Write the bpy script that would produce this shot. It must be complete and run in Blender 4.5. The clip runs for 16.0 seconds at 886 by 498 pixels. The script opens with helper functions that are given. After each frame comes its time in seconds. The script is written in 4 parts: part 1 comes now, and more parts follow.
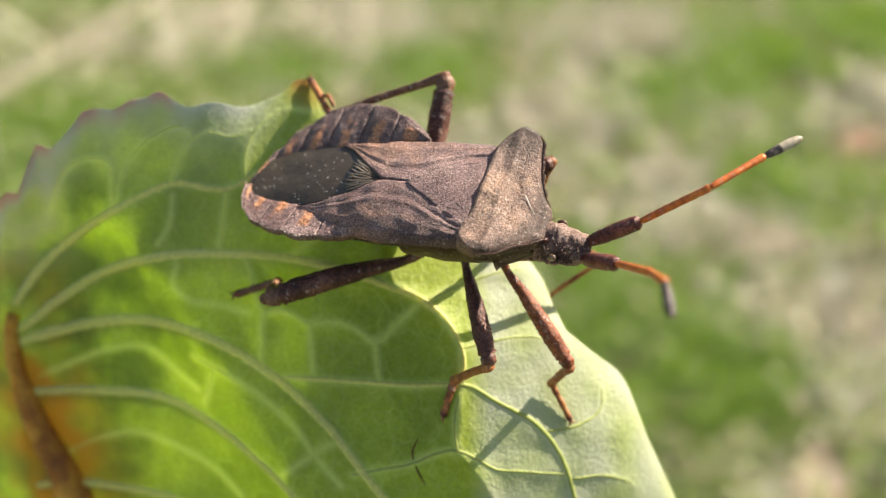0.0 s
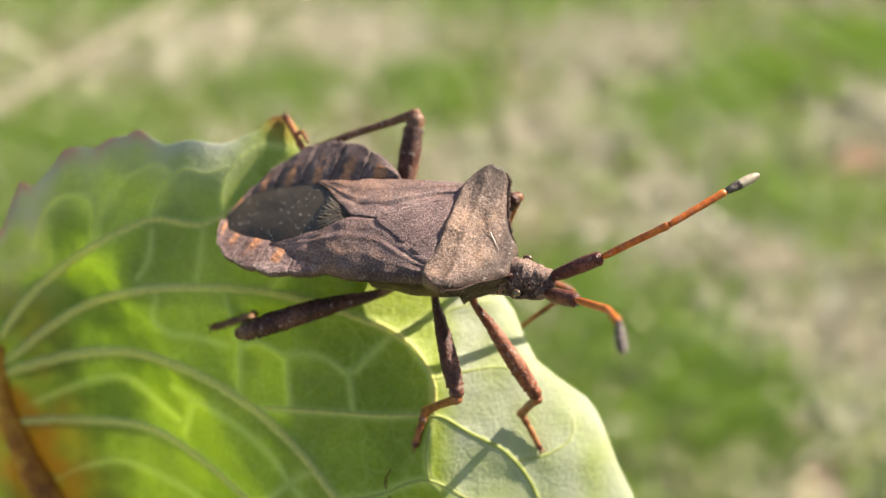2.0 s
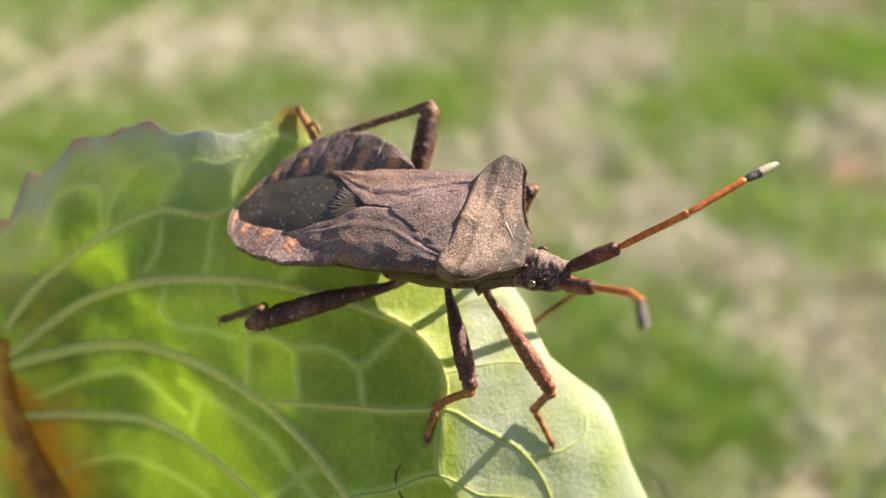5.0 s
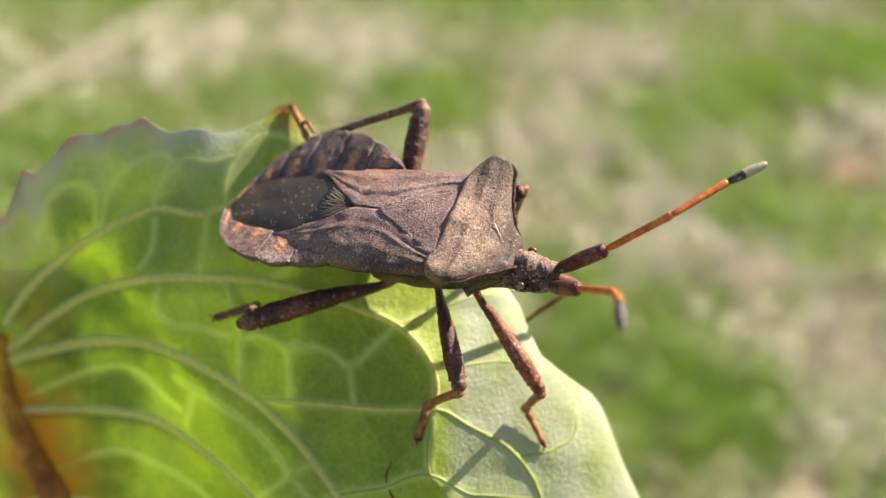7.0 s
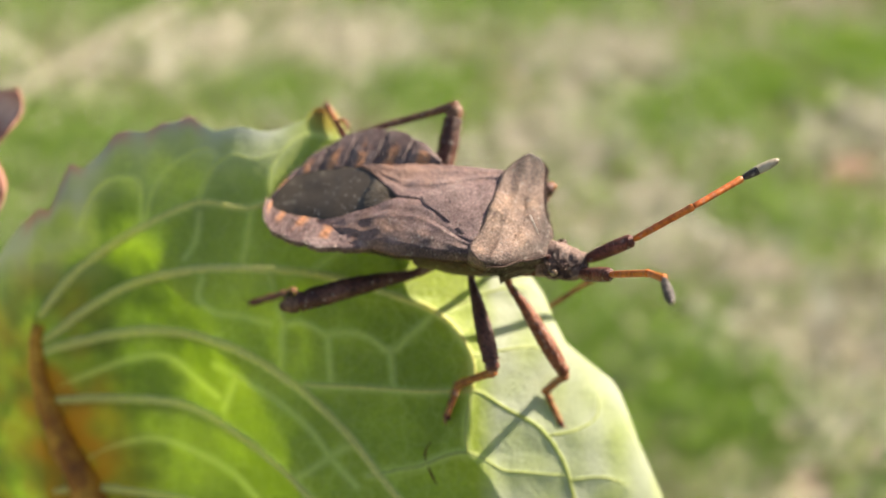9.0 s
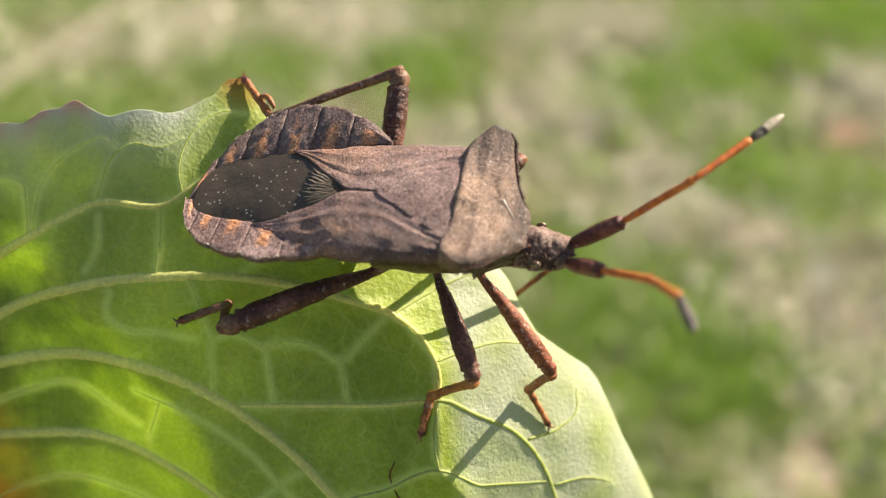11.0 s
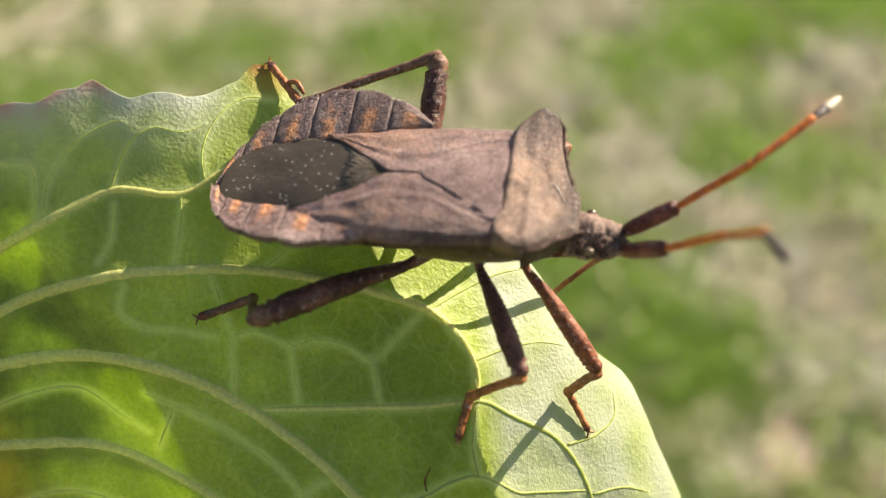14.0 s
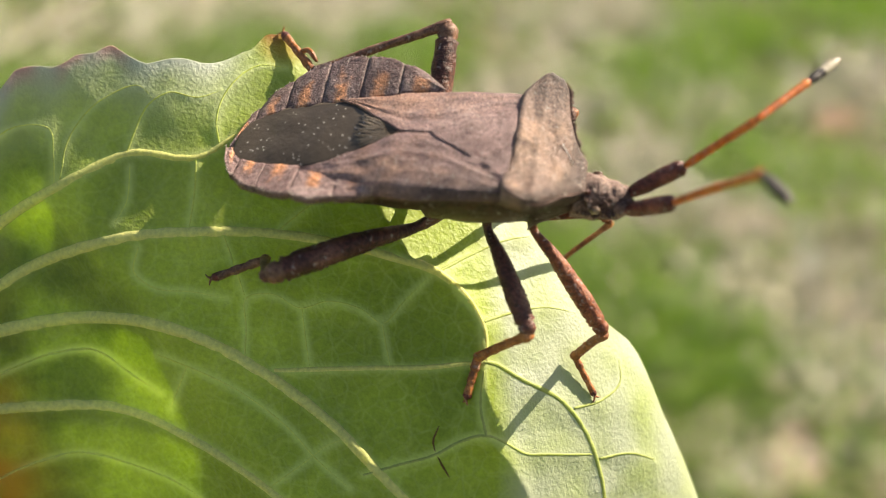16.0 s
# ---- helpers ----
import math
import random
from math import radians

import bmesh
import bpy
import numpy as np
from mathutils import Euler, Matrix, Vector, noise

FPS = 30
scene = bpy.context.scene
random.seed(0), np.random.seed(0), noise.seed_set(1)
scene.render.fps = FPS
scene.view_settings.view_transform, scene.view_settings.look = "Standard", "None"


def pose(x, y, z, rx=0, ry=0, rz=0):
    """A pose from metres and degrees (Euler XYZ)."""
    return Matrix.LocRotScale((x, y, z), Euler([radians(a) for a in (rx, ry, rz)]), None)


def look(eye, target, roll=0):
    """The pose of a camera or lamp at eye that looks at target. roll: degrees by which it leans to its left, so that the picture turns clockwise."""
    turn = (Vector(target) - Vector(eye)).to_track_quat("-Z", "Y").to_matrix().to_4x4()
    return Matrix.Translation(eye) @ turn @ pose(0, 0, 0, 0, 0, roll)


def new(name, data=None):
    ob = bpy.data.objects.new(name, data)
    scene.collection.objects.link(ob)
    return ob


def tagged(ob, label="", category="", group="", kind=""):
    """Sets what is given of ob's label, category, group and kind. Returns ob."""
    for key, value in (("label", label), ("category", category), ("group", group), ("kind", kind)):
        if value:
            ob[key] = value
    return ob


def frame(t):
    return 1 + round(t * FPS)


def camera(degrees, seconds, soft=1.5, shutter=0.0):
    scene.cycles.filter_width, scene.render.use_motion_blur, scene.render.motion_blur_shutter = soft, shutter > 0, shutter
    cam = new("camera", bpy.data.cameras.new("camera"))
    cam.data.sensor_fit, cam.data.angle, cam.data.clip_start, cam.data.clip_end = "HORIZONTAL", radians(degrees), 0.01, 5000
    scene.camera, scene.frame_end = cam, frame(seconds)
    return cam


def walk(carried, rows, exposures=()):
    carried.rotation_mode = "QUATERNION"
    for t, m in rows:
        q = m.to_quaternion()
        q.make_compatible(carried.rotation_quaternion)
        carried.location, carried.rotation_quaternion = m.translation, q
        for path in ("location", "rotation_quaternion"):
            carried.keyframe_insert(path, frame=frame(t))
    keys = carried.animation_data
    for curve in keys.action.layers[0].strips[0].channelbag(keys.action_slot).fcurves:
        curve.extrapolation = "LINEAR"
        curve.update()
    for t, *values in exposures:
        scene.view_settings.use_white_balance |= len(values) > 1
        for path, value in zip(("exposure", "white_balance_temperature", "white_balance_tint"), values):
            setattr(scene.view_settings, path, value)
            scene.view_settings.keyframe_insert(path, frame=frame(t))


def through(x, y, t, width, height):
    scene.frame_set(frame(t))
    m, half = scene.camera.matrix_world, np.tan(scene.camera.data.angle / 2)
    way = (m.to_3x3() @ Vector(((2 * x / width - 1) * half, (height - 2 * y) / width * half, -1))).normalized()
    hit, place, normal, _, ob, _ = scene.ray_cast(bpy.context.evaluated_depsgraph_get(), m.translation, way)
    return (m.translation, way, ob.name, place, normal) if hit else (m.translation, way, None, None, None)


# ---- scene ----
U = 0.01                       # shapes of the insect and the leaf are drawn in centimetres
EYE, TILT = 0.60, -35.0        # the first eye over the ground, and the way it looks down

# ---- camera: seconds, millimetres, degrees ----
cam = camera(45.84, 16.0, soft=1.2)
CAMERA_ROWS = [
    (0, -0.00, -0.00, 600.00, 55.00, -0.00, 0.00),
    (0.5, 0.99, 1.12, 599.51, 55.23, 0.07, -0.01),
    (1, 1.10, 0.50, 600.28, 55.50, 0.12, -0.15),
    (1.5, 1.12, -0.25, 601.05, 55.76, 0.12, -0.08),
    (2, 1.30, -0.40, 601.23, 55.88, -0.10, 0.10),
    (2.5, 1.07, -0.15, 600.41, 55.91, -0.36, 0.24),
    (3, 0.92, 0.31, 599.89, 55.91, -0.44, 0.14),
    (3.5, 0.60, 0.29, 599.18, 55.90, -0.70, 0.14),
    (4, 0.10, 0.25, 599.43, 56.05, -0.55, -0.10),
    (4.5, 0.72, 0.18, 600.30, 56.17, -0.78, -0.01),
    (5, 0.32, -0.39, 600.40, 56.30, -0.77, -0.11),
    (7.3, 0.74, -0.40, 600.45, 56.28, -0.88, -0.00),
    (7.5, 0.46, -0.55, 600.82, 56.27, -0.94, 0.04),
    (8, -1.05, -1.67, 600.31, 56.33, -1.03, 0.00),
    (8.5, -1.30, -3.08, 600.52, 56.29, -1.20, 0.25),
    (8.7, -0.82, -3.18, 601.80, 56.25, -1.04, 0.13),
    (10.8, -0.58, 0.87, 600.27, 55.78, -0.03, -0.60),
    (11, 0.77, 2.85, 598.63, 54.89, 0.32, -0.99),
    (11.5, 0.61, 6.01, 597.67, 52.86, 0.85, -2.09),
    (12, 0.41, 8.10, 595.33, 52.02, 0.70, -2.37),
    (12.5, 0.90, 8.06, 596.80, 52.35, 0.51, -2.73),
    (13, -0.25, 6.27, 595.81, 52.88, -0.19, -2.37),
    (13.5, -0.23, 5.88, 596.72, 53.52, -0.34, -2.30),
    (14, -1.66, 4.72, 597.73, 53.83, -0.25, -2.20),
    (14.5, -1.96, 4.98, 596.07, 53.88, -0.37, -1.88),
    (15, -2.36, 3.69, 596.30, 53.74, -0.79, -1.38),
    (15.5, -1.97, 3.40, 597.29, 54.00, -0.33, -1.60),
    (16, -1.65, 3.20, 596.92, 54.00, -0.59, -1.26),
]
# the swaying leaf that carries the insect: its drawing space in the world
LEAF_ROWS = [
    (0, -0.00, -0.00, 600.00, -35.00, -0.00, 0.00),
    (0.5, -0.68, -0.46, 599.31, -33.89, -0.79, -0.57),
    (1, -0.70, -0.48, 599.28, -33.83, -0.80, -0.60),
    (1.5, -0.36, -0.25, 599.63, -34.40, -0.38, -0.33),
    (2, -0.42, -0.18, 599.74, -34.57, -0.79, -0.15),
    (2.5, -0.89, -0.38, 599.44, -34.09, -1.29, -0.59),
    (3, -1.12, -0.36, 599.47, -34.12, -1.39, -0.89),
    (3.5, -0.96, -0.32, 599.53, -34.22, -1.31, -0.67),
    (4, -1.13, -0.51, 599.24, -33.77, -1.24, -1.00),
    (4.5, -1.61, -0.31, 599.53, -34.23, -1.75, -1.42),
    (5, -0.69, 0.11, 600.19, -35.28, -0.88, -0.52),
    (7.3, -1.55, -0.37, 599.45, -34.10, -1.58, -1.43),
    (7.5, -1.40, -0.25, 599.64, -34.40, -1.64, -1.16),
    (8, -0.56, 0.06, 600.11, -35.16, -0.56, -0.52),
    (8.5, -0.20, 0.40, 600.60, -35.95, -0.32, -0.10),
    (8.7, 0.58, 0.40, 600.56, -35.93, 0.79, 0.39),
    (10.8, 6.65, 0.28, 599.19, -33.84, 2.76, 8.82),
    (11, 5.89, -0.53, 598.16, -32.18, 1.92, 8.04),
    (11.5, 6.70, -0.21, 598.41, -32.62, 3.13, 8.61),
    (12, 7.10, 0.66, 599.63, -34.57, 3.36, 9.21),
    (12.5, 7.98, 1.87, 601.04, -36.92, 4.35, 10.09),
    (13, 7.25, 1.52, 600.82, -36.52, 3.85, 9.21),
    (13.5, 6.95, 1.09, 600.31, -35.66, 3.43, 8.95),
    (14, 7.64, 1.56, 600.74, -36.44, 4.51, 9.38),
    (14.5, 8.05, 2.15, 601.40, -37.60, 5.36, 9.51),
    (15, 8.19, 2.27, 601.50, -37.72, 4.88, 10.10),
    (15.5, 7.79, 1.98, 601.25, -37.30, 4.63, 9.58),
    (16, 7.83, 2.23, 601.58, -37.82, 4.49, 9.78),
]


def keyed(rows):
    return [(t, pose(x / 1000, y / 1000, z / 1000, rx, ry, rz)) for t, x, y, z, rx, ry, rz in rows]


walk(cam, keyed(CAMERA_ROWS), [(0.0, 1.36, 7400, 13), (8.5, 1.36, 7400, 13), (12.0, 1.24, 7600, 12), (16.0, 1.27, 7600, 12)])
cam.data.dof.use_dof = True
cam.data.dof.focus_distance = 0.0407
cam.data.dof.aperture_fstop = 35.0

# ---- light ----
SUN = pose(0, 0, 0, TILT) @ Vector((0.69, 0.028, 0.71)).normalized()
world = bpy.data.worlds.new("sky")
scene.world = world
world.use_nodes = True
sky = world.node_tree.nodes.new("ShaderNodeTexSky")
sky.sky_type = "NISHITA"
sky.sun_disc = False
sky.sun_elevation = math.asin(SUN.z)
sky.sun_rotation = math.atan2(SUN.x, SUN.y)
background = world.node_tree.nodes["Background"]
background.inputs["Strength"].default_value = 0.065
world.node_tree.links.new(sky.outputs[0], background.inputs["Color"])
sun_data = bpy.data.lights.new("sun", "SUN")
sun_data.energy, sun_data.angle, sun_data.color = 5.0, radians(0.6), (1.0, 0.94, 0.84)
sun = new("sun", sun_data)
sun.matrix_world = look(SUN * 3, (0, 0, 0))


# ---- materials ----
class Mat:
    """A node material with short ways to add nodes."""

    def __init__(self, name, rough=0.6, spec=0.4):
        self.m = bpy.data.materials.new(name)
        self.m.use_nodes = True
        self.t = self.m.node_tree
        self.b = self.t.nodes["Principled BSDF"]
        self.b.inputs["Roughness"].default_value = rough
        self.b.inputs["Specular IOR Level"].default_value = spec
        self.space = self.t.nodes.new("ShaderNodeTexCoord").outputs["Object"]

    def node(self, kind, **values):
        n = self.t.nodes.new(kind)
        for k, v in values.items():
            n.inputs[k.replace("_", " ")].default_value = v
        return n

    def link(self, a, b):
        self.t.links.new(a, b)

    def noise(self, per_m, detail=4.0, rough=0.6, distort=0.0):
        n = self.node("ShaderNodeTexNoise", Scale=per_m, Detail=detail, Roughness=rough, Distortion=distort)
        self.link(self.space, n.inputs["Vector"])
        return n.outputs["Fac"]

    def cells(self, per_m, feature="F1"):
        n = self.node("ShaderNodeTexVoronoi", Scale=per_m)
        n.feature = feature
        self.link(self.space, n.inputs["Vector"])
        return n.outputs["Distance"]

    def warped_cells(self, per_m, sway):
        """Distance to the edges of cells whose walls wander."""
        n = self.node("ShaderNodeTexVoronoi", Scale=per_m)
        n.feature = "DISTANCE_TO_EDGE"
        w = self.node("ShaderNodeTexNoise", Scale=per_m * 1.6)
        self.link(self.space, w.inputs["Vector"])
        v = self.t.nodes.new("ShaderNodeVectorMath")
        v.operation = "MULTIPLY_ADD"
        v.inputs[1].default_value = (sway, sway, sway)
        self.link(w.outputs["Color"], v.inputs[0])
        self.link(self.space, v.inputs[2])
        self.link(v.outputs[0], n.inputs["Vector"])
        return n.outputs["Distance"]

    def ramp(self, fac, *stops):
        n = self.t.nodes.new("ShaderNodeValToRGB")
        e = n.color_ramp.elements
        while len(e) < len(stops):
            e.new(0.5)
        for el, (p, c) in zip(e, stops):
            el.position, el.color = p, (*c, 1) if len(c) == 3 else c
        self.link(fac, n.inputs["Fac"])
        return n.outputs["Color"]

    def mix(self, fac, a, b, kind="MIX"):
        n = self.t.nodes.new("ShaderNodeMix")
        n.data_type, n.blend_type = "RGBA", kind
        for socket, v in ((n.inputs["Factor"], fac), (n.inputs["A"], a), (n.inputs["B"], b)):
            if isinstance(v, (int, float)):
                socket.default_value = v
            elif isinstance(v, tuple):
                socket.default_value = (*v, 1)
            else:
                self.link(v, socket)
        return n.outputs["Result"]

    def attribute(self, name):
        n = self.t.nodes.new("ShaderNodeAttribute")
        n.attribute_name = name
        return n.outputs["Fac"]

    def bump(self, height, depth, strength=1.0):
        n = self.node("ShaderNodeBump", Strength=strength, Distance=depth)
        self.link(height, n.inputs["Height"])
        old = self.b.inputs["Normal"].links
        if old:
            self.link(old[0].from_socket, n.inputs["Normal"])
        self.link(n.outputs["Normal"], self.b.inputs["Normal"])
        return n.outputs["Normal"]

    def color(self, c):
        self.link(c, self.b.inputs["Base Color"])


def cuticle(name, dark, mid, light, rough=0.55, grain=1.0, pits=15000, blotch=500, orange=None, streak=1.0):
    """Insect cuticle: blotches, a fine felt of pale and dark hairs, pits; orange pigment and a dusky tone, in places
    painted shade, where they are stored.
    """
    m = Mat(name, rough, 0.4)
    if streak != 1.0:
        mapping = m.t.nodes.new("ShaderNodeMapping")
        mapping.inputs["Scale"].default_value = (streak, 1, 1)
        m.link(m.space, mapping.inputs["Vector"])
        plain, m.space = m.space, mapping.outputs["Vector"]
    base = m.ramp(m.noise(blotch, 5, 0.65), (0.32, dark), (0.5, mid), (0.7, light))
    if streak != 1.0:
        m.space = plain
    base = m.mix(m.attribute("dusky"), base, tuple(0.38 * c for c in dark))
    if orange:
        base = m.mix(m.attribute("orange"), base, orange)
        base = m.mix(m.attribute("seam"), base, tuple(0.8 * c for c in dark))
    fine = m.ramp(m.noise(pits * 0.55, 3, 0.75, 0.6), (0.36, (0.34, 0.31, 0.31)), (0.5, (0.95, 0.93, 0.93)), (0.64, (1.95, 1.9, 1.88)))
    base = m.mix(0.85 * grain, base, fine, "MULTIPLY")
    dust = m.ramp(m.noise(pits * 0.35, 2, 0.5), (0.63, (0, 0, 0)), (0.72, (1, 1, 1)))
    base = m.mix(m.mix(0.5 * grain, (0.0, 0.0, 0.0), dust), base, (0.5, 0.44, 0.39))
    m.color(base)
    m.bump(m.noise(pits * 0.55, 3, 0.75, 0.6), 0.0001, 0.85 * grain)
    m.bump(m.noise(1400, 4), 0.0001, 0.5 * grain)
    return m.m


SHELL = cuticle("wing_leather", (0.14, 0.082, 0.078), (0.232, 0.150, 0.142), (0.325, 0.225, 0.206), pits=22000, orange=(0.42, 0.23, 0.14), streak=0.6)
PRONOTUM = cuticle("pronotum_shell", (0.085, 0.052, 0.043), (0.16, 0.104, 0.084), (0.235, 0.165, 0.134), pits=19000, blotch=520, orange=(0.34, 0.218, 0.145))
HEAD = cuticle("head_shell", (0.065, 0.034, 0.027), (0.175, 0.105, 0.083), (0.34, 0.24, 0.195), pits=20000, blotch=1500)
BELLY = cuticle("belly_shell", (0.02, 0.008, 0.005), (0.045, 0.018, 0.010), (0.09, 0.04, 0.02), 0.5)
LEG = cuticle("leg_shell", (0.034, 0.011, 0.008), (0.092, 0.032, 0.021), (0.21, 0.095, 0.066), 0.42, 0.9, 12000, 700)
FORELEG = cuticle("foreleg_shell", (0.07, 0.018, 0.008), (0.19, 0.05, 0.018), (0.32, 0.12, 0.055), 0.4, 0.9, 12000, 700)
SHIN = cuticle("shin_shell", (0.12, 0.038, 0.012), (0.30, 0.105, 0.028), (0.46, 0.215, 0.075), 0.42, 0.6, 12000, 900)
HIND_SHIN = cuticle("hind_shin_shell", (0.06, 0.026, 0.015), (0.15, 0.07, 0.04), (0.27, 0.15, 0.09), 0.45, 0.8, 12000, 900)
RIM = cuticle("rim_shell", (0.115, 0.067, 0.062), (0.215, 0.138, 0.128), (0.38, 0.285, 0.265), 0.5, 1.0, 18000, 600, orange=(0.47, 0.215, 0.105))
SCAPE = cuticle("antenna_dark", (0.034, 0.008, 0.006), (0.10, 0.023, 0.016), (0.19, 0.06, 0.04), 0.4, 0.9, 12000, 900)
FLAGELLUM = cuticle("antenna_orange", (0.25, 0.048, 0.009), (0.49, 0.115, 0.017), (0.63, 0.20, 0.043), 0.38, 0.4, 9000, 600)
CLUB = cuticle("antenna_club", (0.02, 0.015, 0.013), (0.05, 0.04, 0.035), (0.09, 0.07, 0.06), 0.5, 0.7, 9000, 900)

FRINGE = cuticle("pale_bristle", (0.22, 0.16, 0.145), (0.38, 0.31, 0.28), (0.58, 0.51, 0.47), 0.5, 0.5, 9000, 1200)


def club_tip_material():
    m = Mat("antenna_tip", 0.5, 0.4)
    m.color(m.ramp(m.noise(1500, 3), (0.35, (0.16, 0.13, 0.09)), (0.65, (0.42, 0.37, 0.27))))
    return m.m


def membrane_material(rough, tone=1.0):
    m = Mat("wing_membrane", rough, 0.3)
    base = m.ramp(m.noise(350, 4), (0.3, (0.040 * tone, 0.031 * tone, 0.023 * tone)), (0.7, (0.072 * tone, 0.057 * tone, 0.042 * tone)))
    specks = m.ramp(m.cells(3800), (0.10, (1, 1, 1)), (0.15, (0, 0, 0)))
    m.color(m.mix(specks, base, (0.5, 0.46, 0.4)))
    m.bump(m.noise(2500, 4, 0.7), 0.00004, 0.7)
    m.bump(m.noise(500, 3), 0.00006, 0.5)
    return m.m


def eye_material():
    m = Mat("eye", 0.22, 0.6)
    m.color(m.ramp(m.noise(1800, 2), (0.35, (0.10, 0.06, 0.035)), (0.65, (0.36, 0.27, 0.19))))
    return m.m


# the fold copy is 4.5 times as light, standing in for silvery glints
MEMBRANE, MEMBRANE_FOLD, EYE_MAT, TIP = membrane_material(0.40, 1.15), membrane_material(0.07, 4.5), eye_material(), club_tip_material()


def leaf_material(name, greens, through_tint, through=0.45, vein_mix=True, blotch=120):
    """A living leaf: daylight passes through it, veins are paler, the margin turns red."""
    m = Mat(name, 0.5, 0.36 if vein_mix else 0.3)
    base = m.ramp(m.noise(blotch, 5, 0.6), (0.3, greens[0]), (0.52, greens[1]), (0.75, greens[2]))
    grain = m.ramp(m.noise(5200, 3, 0.7), (0.3, (0.68, 0.72, 0.66)), (0.7, (1.26, 1.22, 1.3)))
    base = m.mix(0.55, base, grain, "MULTIPLY")
    net = m.ramp(m.cells(1500, "DISTANCE_TO_EDGE"), (0.0, (1, 1, 1)), (0.10, (0, 0, 0)))
    if vein_mix:
        m.b.inputs["Sheen Weight"].default_value = 0.12
        m.b.inputs["Sheen Roughness"].default_value = 0.45
        base = m.mix(m.mix(0.16, (0.0, 0.0, 0.0), net), base, (0.55, 0.6, 0.30))
        veinlets = m.ramp(m.warped_cells(430, 0.0016), (0.008, (1, 1, 1)), (0.04, (0, 0, 0)))
        base = m.mix(m.mix(0.2, (0.0, 0.0, 0.0), veinlets), base, (0.60, 0.66, 0.24))
        mottle = m.ramp(m.noise(330, 3, 0.6), (0.36, (0.38, 0.46, 0.36)), (0.64, (1.0, 1.02, 0.98)))
        base = m.mix(m.attribute("mottled"), base, m.mix(1.0, base, mottle, "MULTIPLY"))
        base = m.mix(m.attribute("near_vein"), base, (0.66, 0.72, 0.34))
        base = m.mix(m.attribute("bleached"), base, (0.56, 0.60, 0.505))
        base = m.mix(m.attribute("red_margin"), base, (0.62, 0.34, 0.31))
        base = m.mix(m.attribute("yellowed"), base, (0.38, 0.23, 0.02))
        base = m.mix(m.attribute("browned"), base, (0.24, 0.10, 0.02))
    m.color(base)
    m.bump(m.noise(3000, 4, 0.65), 0.00008, 0.5)
    m.bump(m.noise(7500, 2, 0.6), 0.00006, 0.6)
    m.bump(net, 0.00004, 0.15)
    if vein_mix:
        m.bump(m.noise(1100, 3, 0.6), 0.0002, 0.09)
    thin = m.t.nodes.new("ShaderNodeBsdfTranslucent")
    tint = m.mix(m.attribute("bleached"), through_tint, (0.79, 0.85, 0.66)) if vein_mix else through_tint
    m.link(m.mix(1.0, base, tint, "MULTIPLY"), thin.inputs["Color"])
    mixed = m.t.nodes.new("ShaderNodeMixShader")
    mixed.inputs[0].default_value = through
    m.link(m.b.outputs[0], mixed.inputs[1])
    m.link(thin.outputs[0], mixed.inputs[2])
    m.link(mixed.outputs[0], m.t.nodes["Material Output"].inputs["Surface"])
    return m.m


LEAF = leaf_material("leaf_blade", ((0.285, 0.362, 0.040), (0.40, 0.485, 0.068), (0.515, 0.58, 0.118)), (1.7, 1.85, 0.02), 0.36)
GRASS = leaf_material("grass", ((0.145, 0.24, 0.05), (0.22, 0.33, 0.085), (0.315, 0.40, 0.155)), (1.1, 1.25, 0.5), 0.45, False)


def plain_material(name, scale, stops, rough=0.7, bump=0.0002):
    m = Mat(name, rough, 0.25)
    m.color(m.mix(0.6, m.ramp(m.noise(scale, 5), *stops), m.ramp(m.noise(scale * 9, 3), (0.3, (0.7, 0.7, 0.7)), (0.7, (1.25, 1.25, 1.25))), "MULTIPLY"))
    m.bump(m.noise(scale * 6, 4), bump, 0.6)
    return m.m


VEIN = leaf_material("vein", ((0.72, 0.72, 0.26), (0.80, 0.79, 0.31), (0.87, 0.85, 0.39)), (1.2, 1.2, 0.3), 0.42, False)
MINOR_VEIN = leaf_material("minor_vein", ((0.58, 0.65, 0.20), (0.66, 0.72, 0.25), (0.74, 0.78, 0.32)), (1.25, 1.25, 0.25), 0.55, False)
GREEN_VEIN = leaf_material("green_vein", ((0.38, 0.45, 0.12), (0.46, 0.52, 0.16), (0.54, 0.59, 0.22)), (1.25, 1.3, 0.25), 0.3, False)
MIDRIB = plain_material("midrib", 420, ((0.36, (0.15, 0.045, 0.014)), (0.48, (0.36, 0.14, 0.02)), (0.60, (0.58, 0.29, 0.04))), 0.5, 0.0001)
SCAR = plain_material("scar", 900, ((0.3, (0.10, 0.05, 0.012)), (0.7, (0.24, 0.14, 0.04))), 0.7, 0.00005)
STRAW = plain_material("straw", 14, ((0.28, (0.2, 0.165, 0.09)), (0.5, (0.42, 0.38, 0.245)), (0.72, (0.68, 0.65, 0.51))), 0.7, 0.0003)
DULL = plain_material("weathered_stem", 60, ((0.3, (0.17, 0.165, 0.11)), (0.7, (0.27, 0.255, 0.19))), 0.8, 0.0004)
PALE_STRAW = plain_material("pale_straw", 20, ((0.3, (0.5, 0.46, 0.34)), (0.5, (0.66, 0.62, 0.5)), (0.7, (0.82, 0.79, 0.68))), 0.6, 0.0003)
SCRAP = plain_material("scrap", 400, ((0.3, (0.68, 0.65, 0.58)), (0.7, (0.85, 0.83, 0.78))), 0.5, 0.00003)
